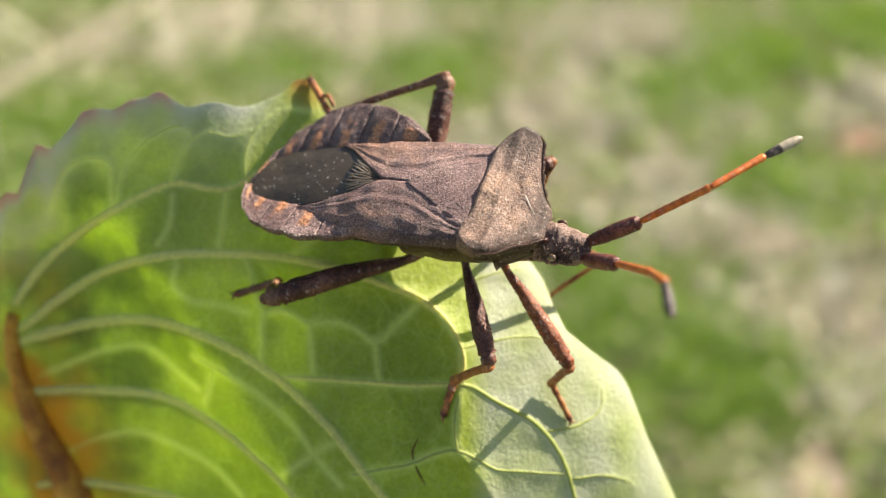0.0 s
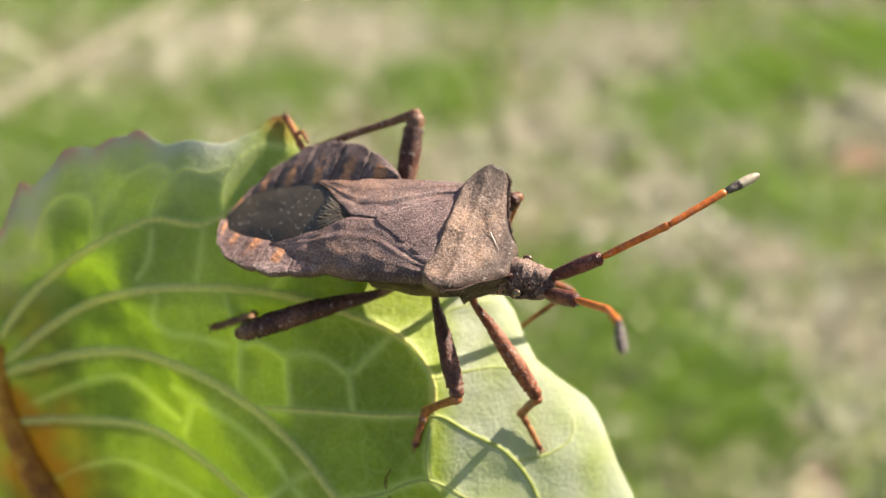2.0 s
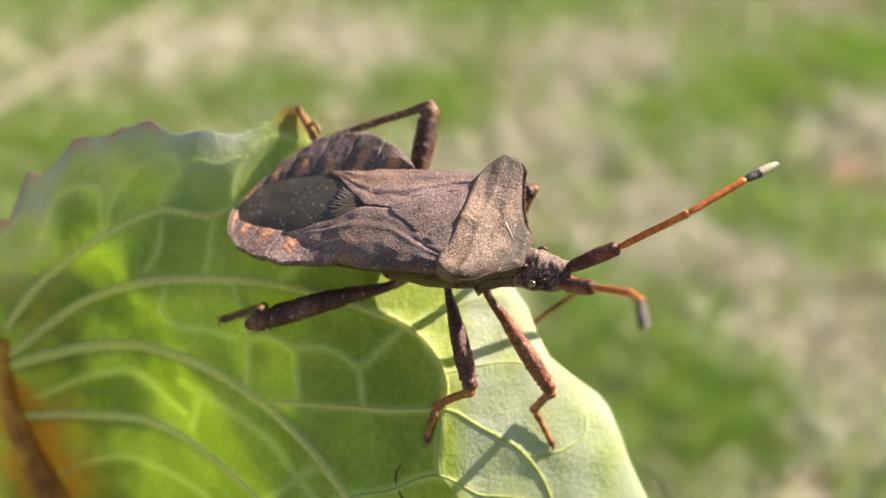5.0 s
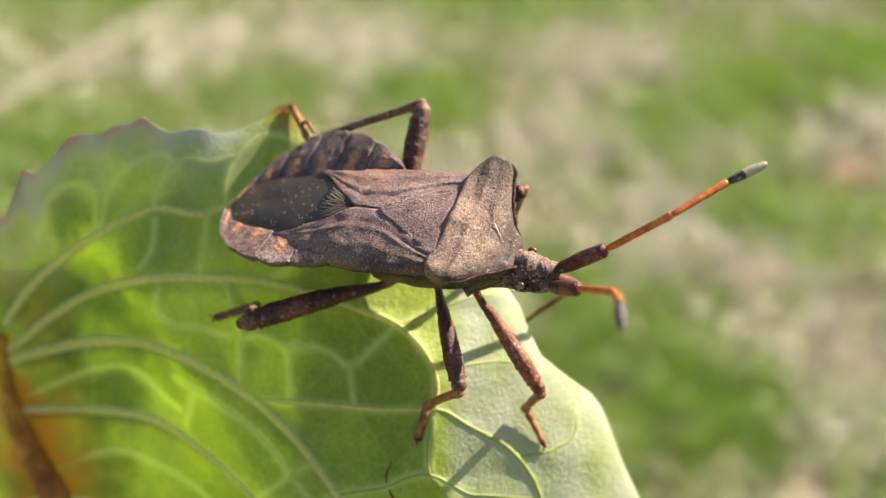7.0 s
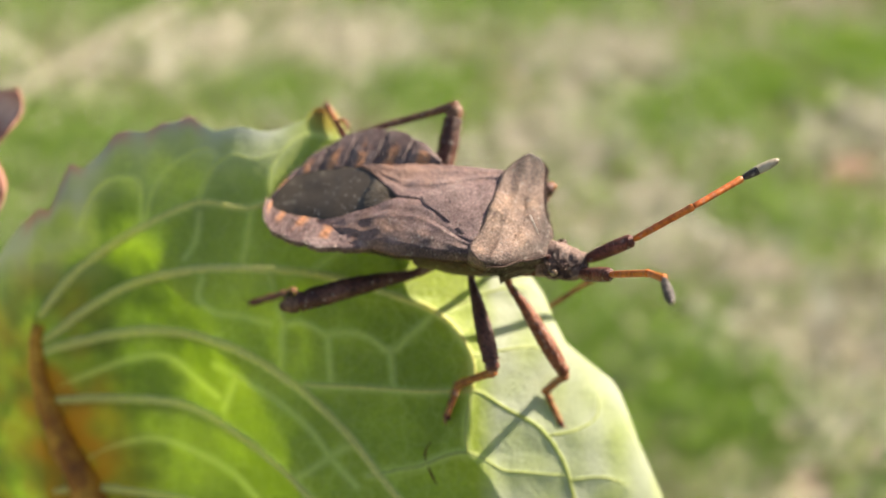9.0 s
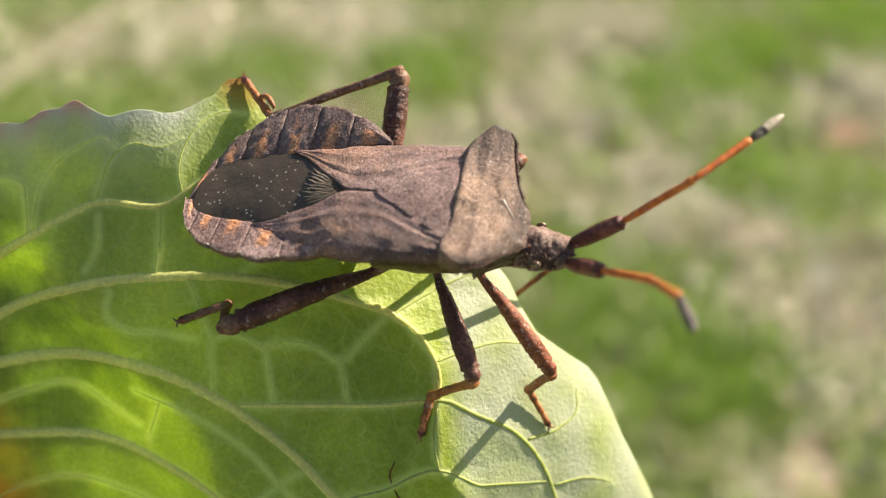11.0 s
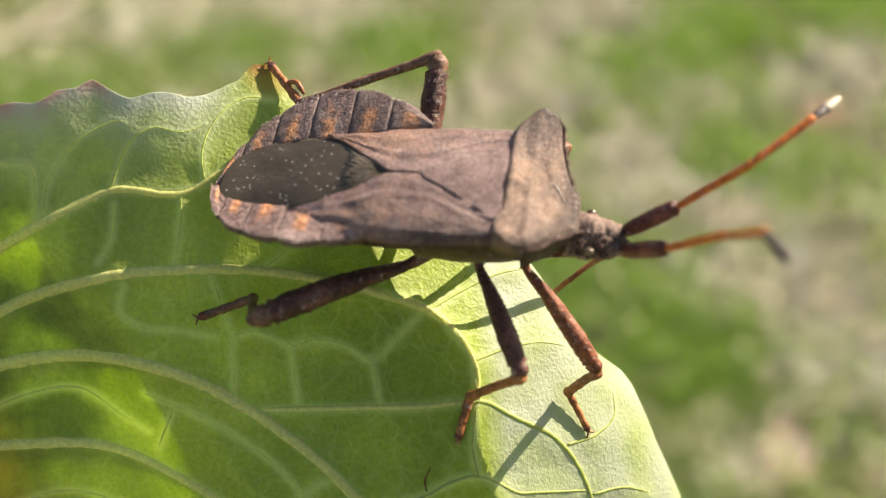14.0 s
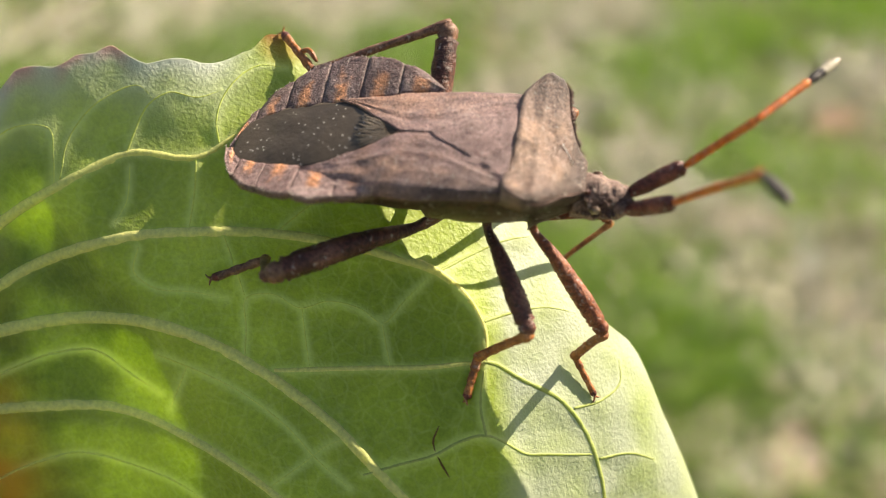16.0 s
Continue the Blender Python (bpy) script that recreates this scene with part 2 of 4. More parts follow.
DEAD = plain_material("dead_leaf", 80, ((0.3, (0.22, 0.11, 0.07)), (0.7, (0.4, 0.24, 0.17))), 0.7, 0.0005)
PALE = plain_material("pale_litter", 70, ((0.35, (0.20, 0.13, 0.09)), (0.5, (0.36, 0.26, 0.20)), (0.65, (0.55, 0.45, 0.37))), 0.8, 0.0005)


def soil_material():
    m = Mat("soil_and_moss", 0.9, 0.2)
    base = m.ramp(m.noise(9, 6, 0.65), (0.3, (0.05, 0.04, 0.028)), (0.42, (0.12, 0.10, 0.06)), (0.55, (0.12, 0.14, 0.05)), (0.72, (0.22, 0.20, 0.12)))
    m.color(m.mix(0.7, base, m.ramp(m.noise(160, 5), (0.3, (0.5, 0.5, 0.5)), (0.7, (1.4, 1.4, 1.35))), "MULTIPLY"))
    m.bump(m.noise(70, 6), 0.006, 0.8)
    return m.m


SOIL = soil_material()  # moss, soil and matted straw


# ---- mesh helpers ----
def part(name, bm, material, parent=None, label="", scale=U, smooth=True):
    """Links a bmesh as one mesh object under a thing or a part."""
    data = bpy.data.meshes.new(name)
    bmesh.ops.recalc_face_normals(bm, faces=bm.faces)
    bmesh.ops.scale(bm, vec=(scale,) * 3, verts=bm.verts)
    for f in bm.faces:
        f.smooth = smooth
    bm.to_mesh(data)
    bm.free()
    for m in material if isinstance(material, tuple) else (material,):
        data.materials.append(m)
    ob = new(name, data)
    ob.parent = parent
    return tagged(ob, label) if label else ob


def spline(points, n):
    """n + 1 points on a smooth curve through the given ones."""
    p = np.array(points, float)
    k = len(p)
    d = np.r_[0, np.cumsum(np.linalg.norm(np.diff(p, axis=0), axis=1))]
    t = np.linspace(0, d[-1], n + 1)
    if k < 3:
        return np.stack([np.interp(t, d, p[:, c]) for c in range(p.shape[1])], 1)
    slope = np.gradient(p, d, axis=0)
    i = np.clip(np.searchsorted(d, t, "right") - 1, 0, k - 2)
    h = (d[i + 1] - d[i])[:, None]
    s = ((t - d[i]) / (d[i + 1] - d[i]))[:, None]
    return ((2 * s**3 - 3 * s**2 + 1) * p[i] + (s**3 - 2 * s**2 + s) * h * slope[i] + (3 * s**2 - 2 * s**3) * p[i + 1] + (s**3 - s**2) * h * slope[i + 1])


def tube(bm, points, radii, sides=10, flat=1.0, rough=0.0, seed=0, matfun=None):
    """A closed tube along points, with a radius each; rough: bumps on it."""
    rng = np.random.default_rng(seed)
    pts = [Vector(p) for p in points]
    rings = []
    side = None
    for i, p in enumerate(pts):
        d = (pts[min(i + 1, len(pts) - 1)] - pts[max(i - 1, 0)]).normalized()
        if side is None:
            side = d.orthogonal().normalized()
        side = (side - d * side.dot(d)).normalized()
        up = d.cross(side)
        ring = []
        for k in range(sides):
            a = 2 * math.pi * k / sides
            r = radii[i] * (1 + rough * rng.normal())
            ring.append(bm.verts.new(p + side * (math.cos(a) * r) + up * (math.sin(a) * r * flat)))
        rings.append(ring)
    for i in range(len(rings) - 1):
        for k in range(sides):
            f = bm.faces.new((rings[i][k], rings[i][(k + 1) % sides], rings[i + 1][(k + 1) % sides], rings[i + 1][k]))
            if matfun:
                f.material_index = matfun(i / (len(rings) - 1))
    for ring, c in ((rings[0], pts[0]), (rings[-1], pts[-1])):
        v = bm.verts.new(c)
        for k in range(sides):
            f = bm.faces.new((ring[k], ring[(k + 1) % sides], v))
            if matfun:
                f.material_index = matfun(0 if ring is rings[0] else 1)
    return bm


def plate(bm, grid, thick):
    """A closed plate from a grid of points (rows of equal length): its top, and its underside thick below along z."""
    top = [[bm.verts.new(p) for p in row] for row in grid]
    low = [[bm.verts.new((p[0], p[1], p[2] - thick)) for p in row] for row in grid]
    n, m = len(grid), len(grid[0])
    for i in range(n - 1):
        for j in range(m - 1):
            bm.faces.new((top[i][j], top[i + 1][j], top[i + 1][j + 1], top[i][j + 1]))
            bm.faces.new((low[i][j], low[i][j + 1], low[i + 1][j + 1], low[i + 1][j]))
    rim = [(i, 0) for i in range(n)] + [(n - 1, j) for j in range(1, m)] + [(i, m - 1) for i in range(n - 2, -1, -1)] + [(0, j) for j in range(m - 2, 0, -1)]
    for (a, b), (c, d) in zip(rim, rim[1:] + rim[:1]):
        bm.faces.new((top[a][b], low[a][b], low[c][d], top[c][d]))
    bmesh.ops.remove_doubles(bm, verts=bm.verts, dist=1e-6)
    return bm


def lerp(x, *pairs):
    return float(np.interp(x, [p[0] for p in pairs], [p[1] for p in pairs]))


# ---- ground ----
def ground():
    bm = bmesh.new()
    xs = sorted({*np.linspace(-1.2, 1.2, 80).round(3), *(s * v for s in (-1, 1) for v in (1.8, 3.5, 8, 25, 80, 250))})
    ys = sorted({*np.linspace(0.1, 2.7, 90).round(3), *(-250, -80, -25, -8, -3, -1, 3.5, 8, 25, 80, 250)})
    grid = [[bm.verts.new((x, y, (0.012 * noise.noise((x * 6, y * 6, 3)) + 0.006 * noise.noise((x * 23, y * 23, 1))) * max(0.0, 1 - max(abs(x), abs(y - 1.4)) / 1.3) - 0.006)) for y in ys] for x in xs]
    for i in range(len(xs) - 1):
        for j in range(len(ys) - 1):
            bm.faces.new((grid[i][j], grid[i + 1][j], grid[i + 1][j + 1], grid[i][j + 1]))
    return tagged(part("ground", bm, SOIL, scale=1.0), "mossy soil with short grass and litter", "ground", kind="structure")


ground()

# patches of the meadow: x, y, radius in metres, and what grows there
GREEN_PATCHES = [(0.171, 0.766, 0.086), (0.231, 0.681, 0.094), (0.326, 1.200, 0.103), (0.429, 1.311, 0.086), (-0.017, 1.277, 0.077), (-0.228, 1.277, 0.086), (-0.446, 1.104, 0.103), (0.617, 1.389, 0.086), (0.367, 0.977, 0.060), (0.000, 0.617, 0.171), (-0.429, 0.771, 0.206), (0.086, 1.714, 0.171), (-0.514, 1.714, 0.171)]
BARE_PATCHES = [(0.482, 1.205, 0.085), (0.505, 1.05, 0.04), (0.279, 1.311, 0.043), (0.087, 1.277, 0.038), (0.405, 0.783, 0.031)]


def inside(x, y, patches):
    return max((math.exp(-(((x - a) ** 2 + (y - b) ** 2) / (r * r))) for a, b, r in patches), default=0)


PALE_PATCHES = [(-0.132, 1.407, 0.11), (0.156, 1.149, 0.07), (0.34, 0.749, 0.07), (0.327, 0.867, 0.05), (0.242, 0.898, 0.05), (0.245, 1.387, 0.10), (-0.322, 1.387, 0.10), (0.05, 1.02, 0.05), (0.42, 0.62, 0.05), (0.55, 1.2, 0.06), (0.257, 0.976, 0.040), (0.346, 1.126, 0.045), (0.316, 0.868, 0.035), (0.381, 0.784, 0.040), (0.334, 0.651, 0.035), (0.260, 1.330, 0.060), (0.482, 1.148, 0.040)]


def meadow(name, count, material, length, width, green, seed, label, patches=GREEN_PATCHES):
    """Blades of grass, green ones where the green patches are and dry ones elsewhere."""
    rng = np.random.default_rng(seed)
    pale = patches is PALE_PATCHES
    base = 0.12 if pale else 0.24
    verts, faces = [], []
    while len(verts) < count * 7:
        x, y = rng.uniform(-1.1, 1.1), rng.uniform(0.35, 2.4)
        g = inside(x, y, patches)
        clump = 0.55 + 0.9 * noise.noise((x * 14, y * 9, seed))
        thin = 1.0 if pale else 1 - 0.6 * inside(x, y, PALE_PATCHES)
        keep = (base * clump + g) * thin if green else (0.9 - 0.85 * g) * clump
        keep *= 1 - 0.9 * inside(x, y, BARE_PATCHES)
        if rng.random() > keep:
            continue
        # the sward has no straight border: its outer blades are strewn outwards
        out = max(abs(x) - 0.92, y - 2.15, 0.45 - y, 0.0) * ((x * 7919 + y * 104729) % 1.0) ** 1.5 * 9
        x, y = x * (1 + out), 1.35 + (y - 1.35) * (1 + out)
        a, b = rng.uniform(0, 2 * math.pi), rng.uniform(0, 2 * math.pi)
        h = length * rng.uniform(0.5, 1.3)
        lean = rng.uniform(0.5, 1.6) if green else rng.uniform(0.8, 3.0)
        w = width * rng.uniform(0.6, 1.3)
        n = len(verts)
        z = -0.008
        for f, ww in ((0, 0.8), (0.45, 1.0), (0.8, 0.6)):
            reach = h * lean * f**1.6 * 0.6
            up = h * f / (1 + 0.5 * lean)
            for s in (-1, 1):
                verts.append((x + math.cos(a) * reach - s * math.sin(b) * w * ww, y + math.sin(a) * reach + s * math.cos(b) * w * ww, z + up))
        verts.append((x + math.cos(a) * h * lean * 0.6, y + math.sin(a) * h * lean * 0.6, z + h / (1 + 0.5 * lean)))
        faces += [(n, n + 1, n + 3, n + 2), (n + 2, n + 3, n + 5, n + 4), (n + 4, n + 5, n + 6)]
    data = bpy.data.meshes.new(name)
    data.from_pydata(verts, [], faces)
    data.materials.append(material)
    return tagged(new(name, data), label, "grass", kind="stuff")


meadow("grass", 62000, GRASS, 0.034, 0.0023, True, 3, "short fresh green meadow grass")
meadow("pale_grass", 23000, PALE_STRAW, 0.03, 0.0028, True, 5, "bleached pale dead grass", PALE_PATCHES)
meadow("dry_grass", 50000, STRAW, 0.032, 0.0021, False, 4, "matted straw-coloured dry grass")


def outer_meadow(name, count, material, seed, label):
    """Thinning grass further out on all sides."""
    rng = np.random.default_rng(seed)
    verts, faces = [], []
    while len(verts) < count * 5:
        r, a = abs(rng.normal(0, 2.6)) + 0.2, rng.uniform(0, 2 * math.pi)
        x, y = r * math.cos(a), 1.3 + r * math.sin(a)
        if (abs(x) < 1.0 and 0.45 < y < 2.3):
            continue
        b, c = rng.uniform(0, 2 * math.pi), rng.uniform(0, 2 * math.pi)
        h, w, lean = rng.uniform(0.02, 0.05), rng.uniform(0.002, 0.006), rng.uniform(0.3, 1.3)
        n = len(verts)
        for f, ww in ((0, 1.0), (0.5, 0.8)):
            for s in (-1, 1):
                verts.append((x + math.cos(b) * h * lean * f * f - s * math.sin(c) * w * ww, y + math.sin(b) * h * lean * f * f + s * math.cos(c) * w * ww, -0.008 + h * f))
        verts.append((x + math.cos(b) * h * lean, y + math.sin(b) * h * lean, -0.008 + h))
        faces += [(n, n + 1, n + 3, n + 2), (n + 2, n + 3, n + 4)]
    data = bpy.data.meshes.new(name)
    data.from_pydata(verts, [], faces)
    data.materials.append(material)
    return tagged(new(name, data), label, "grass", kind="stuff")


outer_meadow("grass", 42000, GRASS, 11, "short green meadow grass further out")
outer_meadow("dry_grass", 90000, STRAW, 12, "matted straw-coloured dry grass further out")


def litter(name, x, y, size, turn, material, label, category):
    """A curled dead leaf or scrap lying on the ground."""
    bm = bmesh.new()
    grid = []
    for i in range(13):
        u = i / 6 - 1
        w = size * 0.5 * max(0.03, 1 - abs(u) ** 2.2)
        grid.append([(u * size, (j / 4 - 1) * w, 0.05 * size * u * u + 0.12 * w * (j / 4 - 1) ** 2 + 0.02 * size * noise.noise((u * 3, j, x * 40))) for j in range(9)])
    plate(bm, grid, 0.0008)
    ob = part(name, bm, material, scale=1.0)
    ob.matrix_world = pose(x, y, 0.000, 3, -4, turn)
    return tagged(ob, label, category)


litter("dead_leaf", 0.489, 1.077, 0.038, 20, DEAD, "curled reddish-brown dead leaf on the grass", "leaf")
litter("dead_leaf", 0.285, 0.548, 0.040, 60, PALE, "pale pinkish dead leaf lying in the grass", "leaf")
litter("dead_leaf", 0.327, 0.867, 0.038, -30, PALE, "pale grey dead leaf lying in the grass", "leaf")


def dry_stem():
    bm = bmesh.new()
    tube(bm, spline([(-0.60, 1.10, 0.008), (-0.559, 1.193, 0.010), (-0.507, 1.311, 0.009), (-0.449, 1.449, 0.011), (-0.40, 1.58, 0.008)], 30), np.linspace(0.012, 0.008, 31), 10, 1.0, 0.06, 3)
    return tagged(part("dry_stem", bm, DULL, scale=1.0), "pale grey dry plant stem lying in the grass", "stem")


dry_stem()


def leaf_front(u, v):
    """Depth of the leaf's face, in its drawing space (x right, y away, z up)."""
    if u < -2.0:
        return leaf_front(-2.0, v) + 0.75 * (-2.0 - u)
    crest = lerp(v, (-1.1, 0.24), (-0.95, 0.15), (-0.85, 0.06), (-0.6, 0.07), (-0.46, 0.09), (-0.34, 0.04), (-0.22, -0.08), (-0.15, -0.21), (-0.05, -0.25), (0.1, -0.3))
    fall = lerp(v, (-1.15, 0.075), (-0.62, 0.09)) * (1 - math.exp(-max(crest - u, 0) / 0.12)) + 0.12 * (1 - math.exp(-max(u - crest, 0) / 0.33)) - 0.075
    return fall + 4.554 + 0.099 * u + 0.216 * v + 0.241 * u * u + 0.193 * u * v + 0.082 * v * v + 0.07 * u**3


MARGIN = [(-3.2, -0.3), (-2.6, 0), (-2.2, 0.05), (-2.08, 0.16), (-1.97, 0.27), (-1.92, 0.25), (-1.83, 0.46), (-1.77, 0.45), (-1.62, 0.61), (-1.48, 0.63), (-1.4, 0.68), (-1.33, 0.67), (-1.27, 0.70), (-1.14, 0.645), (-0.93, 0.645), (-0.80, 0.665), (-0.73, 0.69), (-0.69, 0.745), (-0.665, 0.775), (-0.60, 0.785), (-0.565, 0.745), (-0.5, 0.62), (-0.2, 0.36), (0.1, 0.1), (0.38, -0.04), (0.450, -0.14), (0.490, -0.25), (0.545, -0.36), (0.650, -0.445), (0.78, -0.54), (0.825, -0.60), (0.87, -0.71), (0.92, -0.85), (0.98, -0.98), (1.035, -1.10), (1.2, -1.5)]

# veins: points (u, v) from root to end, and the radius at both ends
MAIN_VEINS = [
    ([(-1.97, -0.25), (-1.87, -0.12), (-1.61, 0.10), (-1.39, 0.22), (-1.22, 0.29), (-0.94, 0.27), (-0.80, 0.35), (-0.70, 0.40)], 0.030, 0.012),
    ([(-1.99, -0.38), (-1.93, -0.35), (-1.76, -0.23), (-1.53, -0.10), (-1.25, -0.03), (-0.98, -0.02), (-0.67, -0.04), (-0.47, -0.08), (-0.25, -0.15), (-0.08, -0.22), (0.04, -0.34), (0.09, -0.46), (0.08, -0.57)], 0.032, 0.014),
    ([(-2.0, -0.44), (-1.94, -0.42), (-1.68, -0.35), (-1.30, -0.32), (-1.05, -0.39), (-0.75, -0.55), (-0.48, -0.78), (-0.31, -0.99), (-0.16, -1.16), (0.0, -1.4)], 0.036, 0.018),
]
LOWER_VEINS = [
    ([(-2.0, -0.68), (-1.92, -0.67), (-1.54, -0.65), (-1.25, -0.67), (-0.99, -0.80), (-0.74, -0.99), (-0.58, -1.16), (-0.4, -1.45)], 0.030, 0.018),
    ([(-1.95, -1.14), (-1.87, -1.12), (-1.56, -1.11), (-1.11, -1.18), (-0.8, -1.4)], 0.03, 0.018),
    ([(-0.69, -0.56), (-0.36, -0.57), (-0.12, -0.58), (0.04, -0.572), (0.09, -0.572)], 0.013, 0.014),
]
TIP_VEINS = [
    ([(0.04, -0.57), (0.08, -0.57), (0.23, -0.65), (0.40, -0.75), (0.50, -0.88), (0.55, -1.02), (0.58, -1.25)], 0.014, 0.016),
    ([(-0.08, -0.22), (0.07, -0.16), (0.26, -0.10), (0.35, -0.09)], 0.010, 0.005),
    ([(0.08, -0.42), (0.23, -0.39), (0.38, -0.38), (0.48, -0.40)], 0.009, 0.005),
    ([(0.45, -0.78), (0.59, -0.76), (0.69, -0.70), (0.70, -0.61)], 0.010, 0.005),
    ([(0.55, -0.98), (0.71, -0.98), (0.83, -1.02)], 0.010, 0.006),
    ([(-0.39, -0.97), (-0.27, -0.94), (-0.12, -0.905), (-0.03, -0.86), (0.06, -0.84), (0.13, -0.87), (0.22, -0.92), (0.32, -0.935), (0.52, -0.96)], 0.006, 0.010),
    ([(0.06, -0.84), (0.05, -0.74), (0.07, -0.60)], 0.007, 0.007),
]
MARGIN_VEINS = [
    ([(-1.22, 0.29), (-1.19, 0.37), (-1.13, 0.48), (-1.06, 0.52), (-0.95, 0.5), (-0.85, 0.53)], 0.011, 0.005),
    ([(-0.96, 0.27), (-0.97, 0.14), (-1.0, -0.02)], 0.008, 0.007),
    ([(-1.49, 0.18), (-1.49, 0.29), (-1.5, 0.39), (-1.64, 0.40), (-1.74, 0.30), (-1.78, 0.16)], 0.008, 0.005),
    ([(-1.47, 0.2), (-1.43, 0.36), (-1.29, 0.51), (-1.16, 0.545), (-1.12, 0.5)], 0.008, 0.005),
    ([(-0.80, -0.50), (-0.79, -0.40), (-0.785, -0.28), (-0.69, -0.27), (-0.58, -0.33), (-0.49, -0.31), (-0.36, -0.35), (-0.29, -0.405), (-0.21, -0.33), (-0.10, -0.23)], 0.006, 0.005),
]
NET_VEINS = [
    ([(-0.29, -0.41), (-0.28, -0.5), (-0.27, -0.57)], 0.005, 0.005),
    ([(-0.58, -0.33), (-0.57, -0.45), (-0.56, -0.56)], 0.004, 0.004),
    ([(-0.87, -0.03), (-0.83, -0.15), (-0.79, -0.28)], 0.005, 0.005),
    ([(-0.67, -0.04), (-0.55, 0.05), (-0.42, 0.12)], 0.008, 0.005),
    ([(-0.87, 0.31), (-0.88, 0.4), (-0.84, 0.52), (-0.70, 0.63), (-0.60, 0.62)], 0.006, 0.008),
    ([(-1.9, -0.6), (-1.7, -0.52), (-1.5, -0.45), (-1.35, -0.44), (-1.2, -0.55), (-1.1, -0.63)], 0.011, 0.006),
    ([(-1.85, -1.0), (-1.6, -0.88), (-1.4, -0.84), (-1.2, -0.9), (-1.0, -1.0), (-0.9, -1.1)], 0.011, 0.006),
    ([(-0.72, -1.0), (-0.6, -0.92), (-0.5, -0.85), (-0.44, -0.83)], 0.006, 0.004),
    ([(-1.21, 0.24), (-1.23, 0.1), (-1.28, 0.02)], 0.008, 0.006),
    ([(-1.19, -0.07), (-1.21, -0.16), (-1.15, -0.22), (-0.99, -0.25), (-0.86, -0.28)], 0.009, 0.006),
    ([(-1.12, -0.48), (-1.02, -0.53), (-0.82, -0.64), (-0.65, -0.78), (-0.54, -0.92), (-0.44, -1.02)], 0.009, 0.007),
    ([(-1.02, -0.53), (-1.04, -0.6), (-1.07, -0.69)], 0.008, 0.007),
]
VEINS = MAIN_VEINS + LOWER_VEINS + TIP_VEINS + MARGIN_VEINS + NET_VEINS


def margin_top(u):
    return float(np.interp(u, [p[0] for p in MARGIN], [p[1] for p in MARGIN])) + 0.012 * math.sin(u * 23) * (u < -0.5)


def segments(veins):
    return np.array([(*a, *b) for pts, r0, r1 in veins for a, b in zip(spline(pts, 14)[:-1], spline(pts, 14)[1:])])


SEGMENTS, RIDGES = segments(VEINS), segments(VEINS[:23])


def vein_distance(p, pieces):
    """Distance of points to the nearest of some pieces of vein."""
    a, d = pieces[:, :2], pieces[:, 2:] - pieces[:, :2]
    best = np.full(len(p), 9.0)
    for i in range(0, len(p), 2000):
        q = p[i:i + 2000, None]
        s = np.clip(((q - a) * d).sum(-1) / ((d * d).sum(-1) + 1e-12), 0, 1)
        best[i:i + 2000] = np.sqrt((((a + s[..., None] * d) - q) ** 2).sum(-1)).min(1)
    return best


def leaf_point(u, v, gap=None):
    """The leaf's face with its quilting and its rolled margin."""
    gap = margin_top(u) - v if gap is None else gap
    y = leaf_front(u, v) + (lerp(u, (-1.05, -0.02), (-0.60, 0.05)) * math.exp(-max(gap, 0) / 0.15) if u < -0.45 else 0.025 * math.exp(-max(gap, 0) / 0.07))
    y += 0.012 * noise.noise((u * 2.4, v * 2.4, 5)) + 0.004 * noise.noise((u * 9, v * 9, 2))
    return y


def hollow(u, v):
    """How far the blade falls back beyond the fold towards the midrib."""
    d = -0.823 * (u + 1.19) - 0.567 * (v + 0.25)
    flat = 0.07 * math.exp(-(((u + 0.68) / 0.28) ** 2) - ((v + 0.55) / 0.6) ** 2)
    flat -= 0.05 * (math.sqrt((v - 0.28) ** 2 + 0.006) + v - 0.28) * lerp(u, (-0.98, 1), (-0.66, 0))
    flat += 0.16 * (math.sqrt((v + 0.80) ** 2 + 0.004) - v - 0.80) * lerp(u, (-0.1, 0), (0.25, 1))
    return flat + (0.64 * (math.sqrt(d * d + 0.002) + d) - 0.60 * (math.sqrt((d - 0.16) ** 2 + 0.008) + d - 0.16)) * lerp(v, (0.0, 1), (0.3, 0.35)) if d > -0.6 else flat


def on_leaf(u, v, y):
    """A point of the drawing at depth y, moved back along its line of sight where the blade falls back."""
    k = 1 + hollow(u, v) / y
    return u * k, y * k, v * k


def quilting(u, gap):
    """How strongly the blade swells between its veins."""
    return lerp(u, (0.0, 1), (0.1, 0.5)) if u > -0.45 else min(1.0, 0.5 + max(gap, 0) / 0.8) * lerp(u, (-1.35, 0.55), (-0.75, 1))


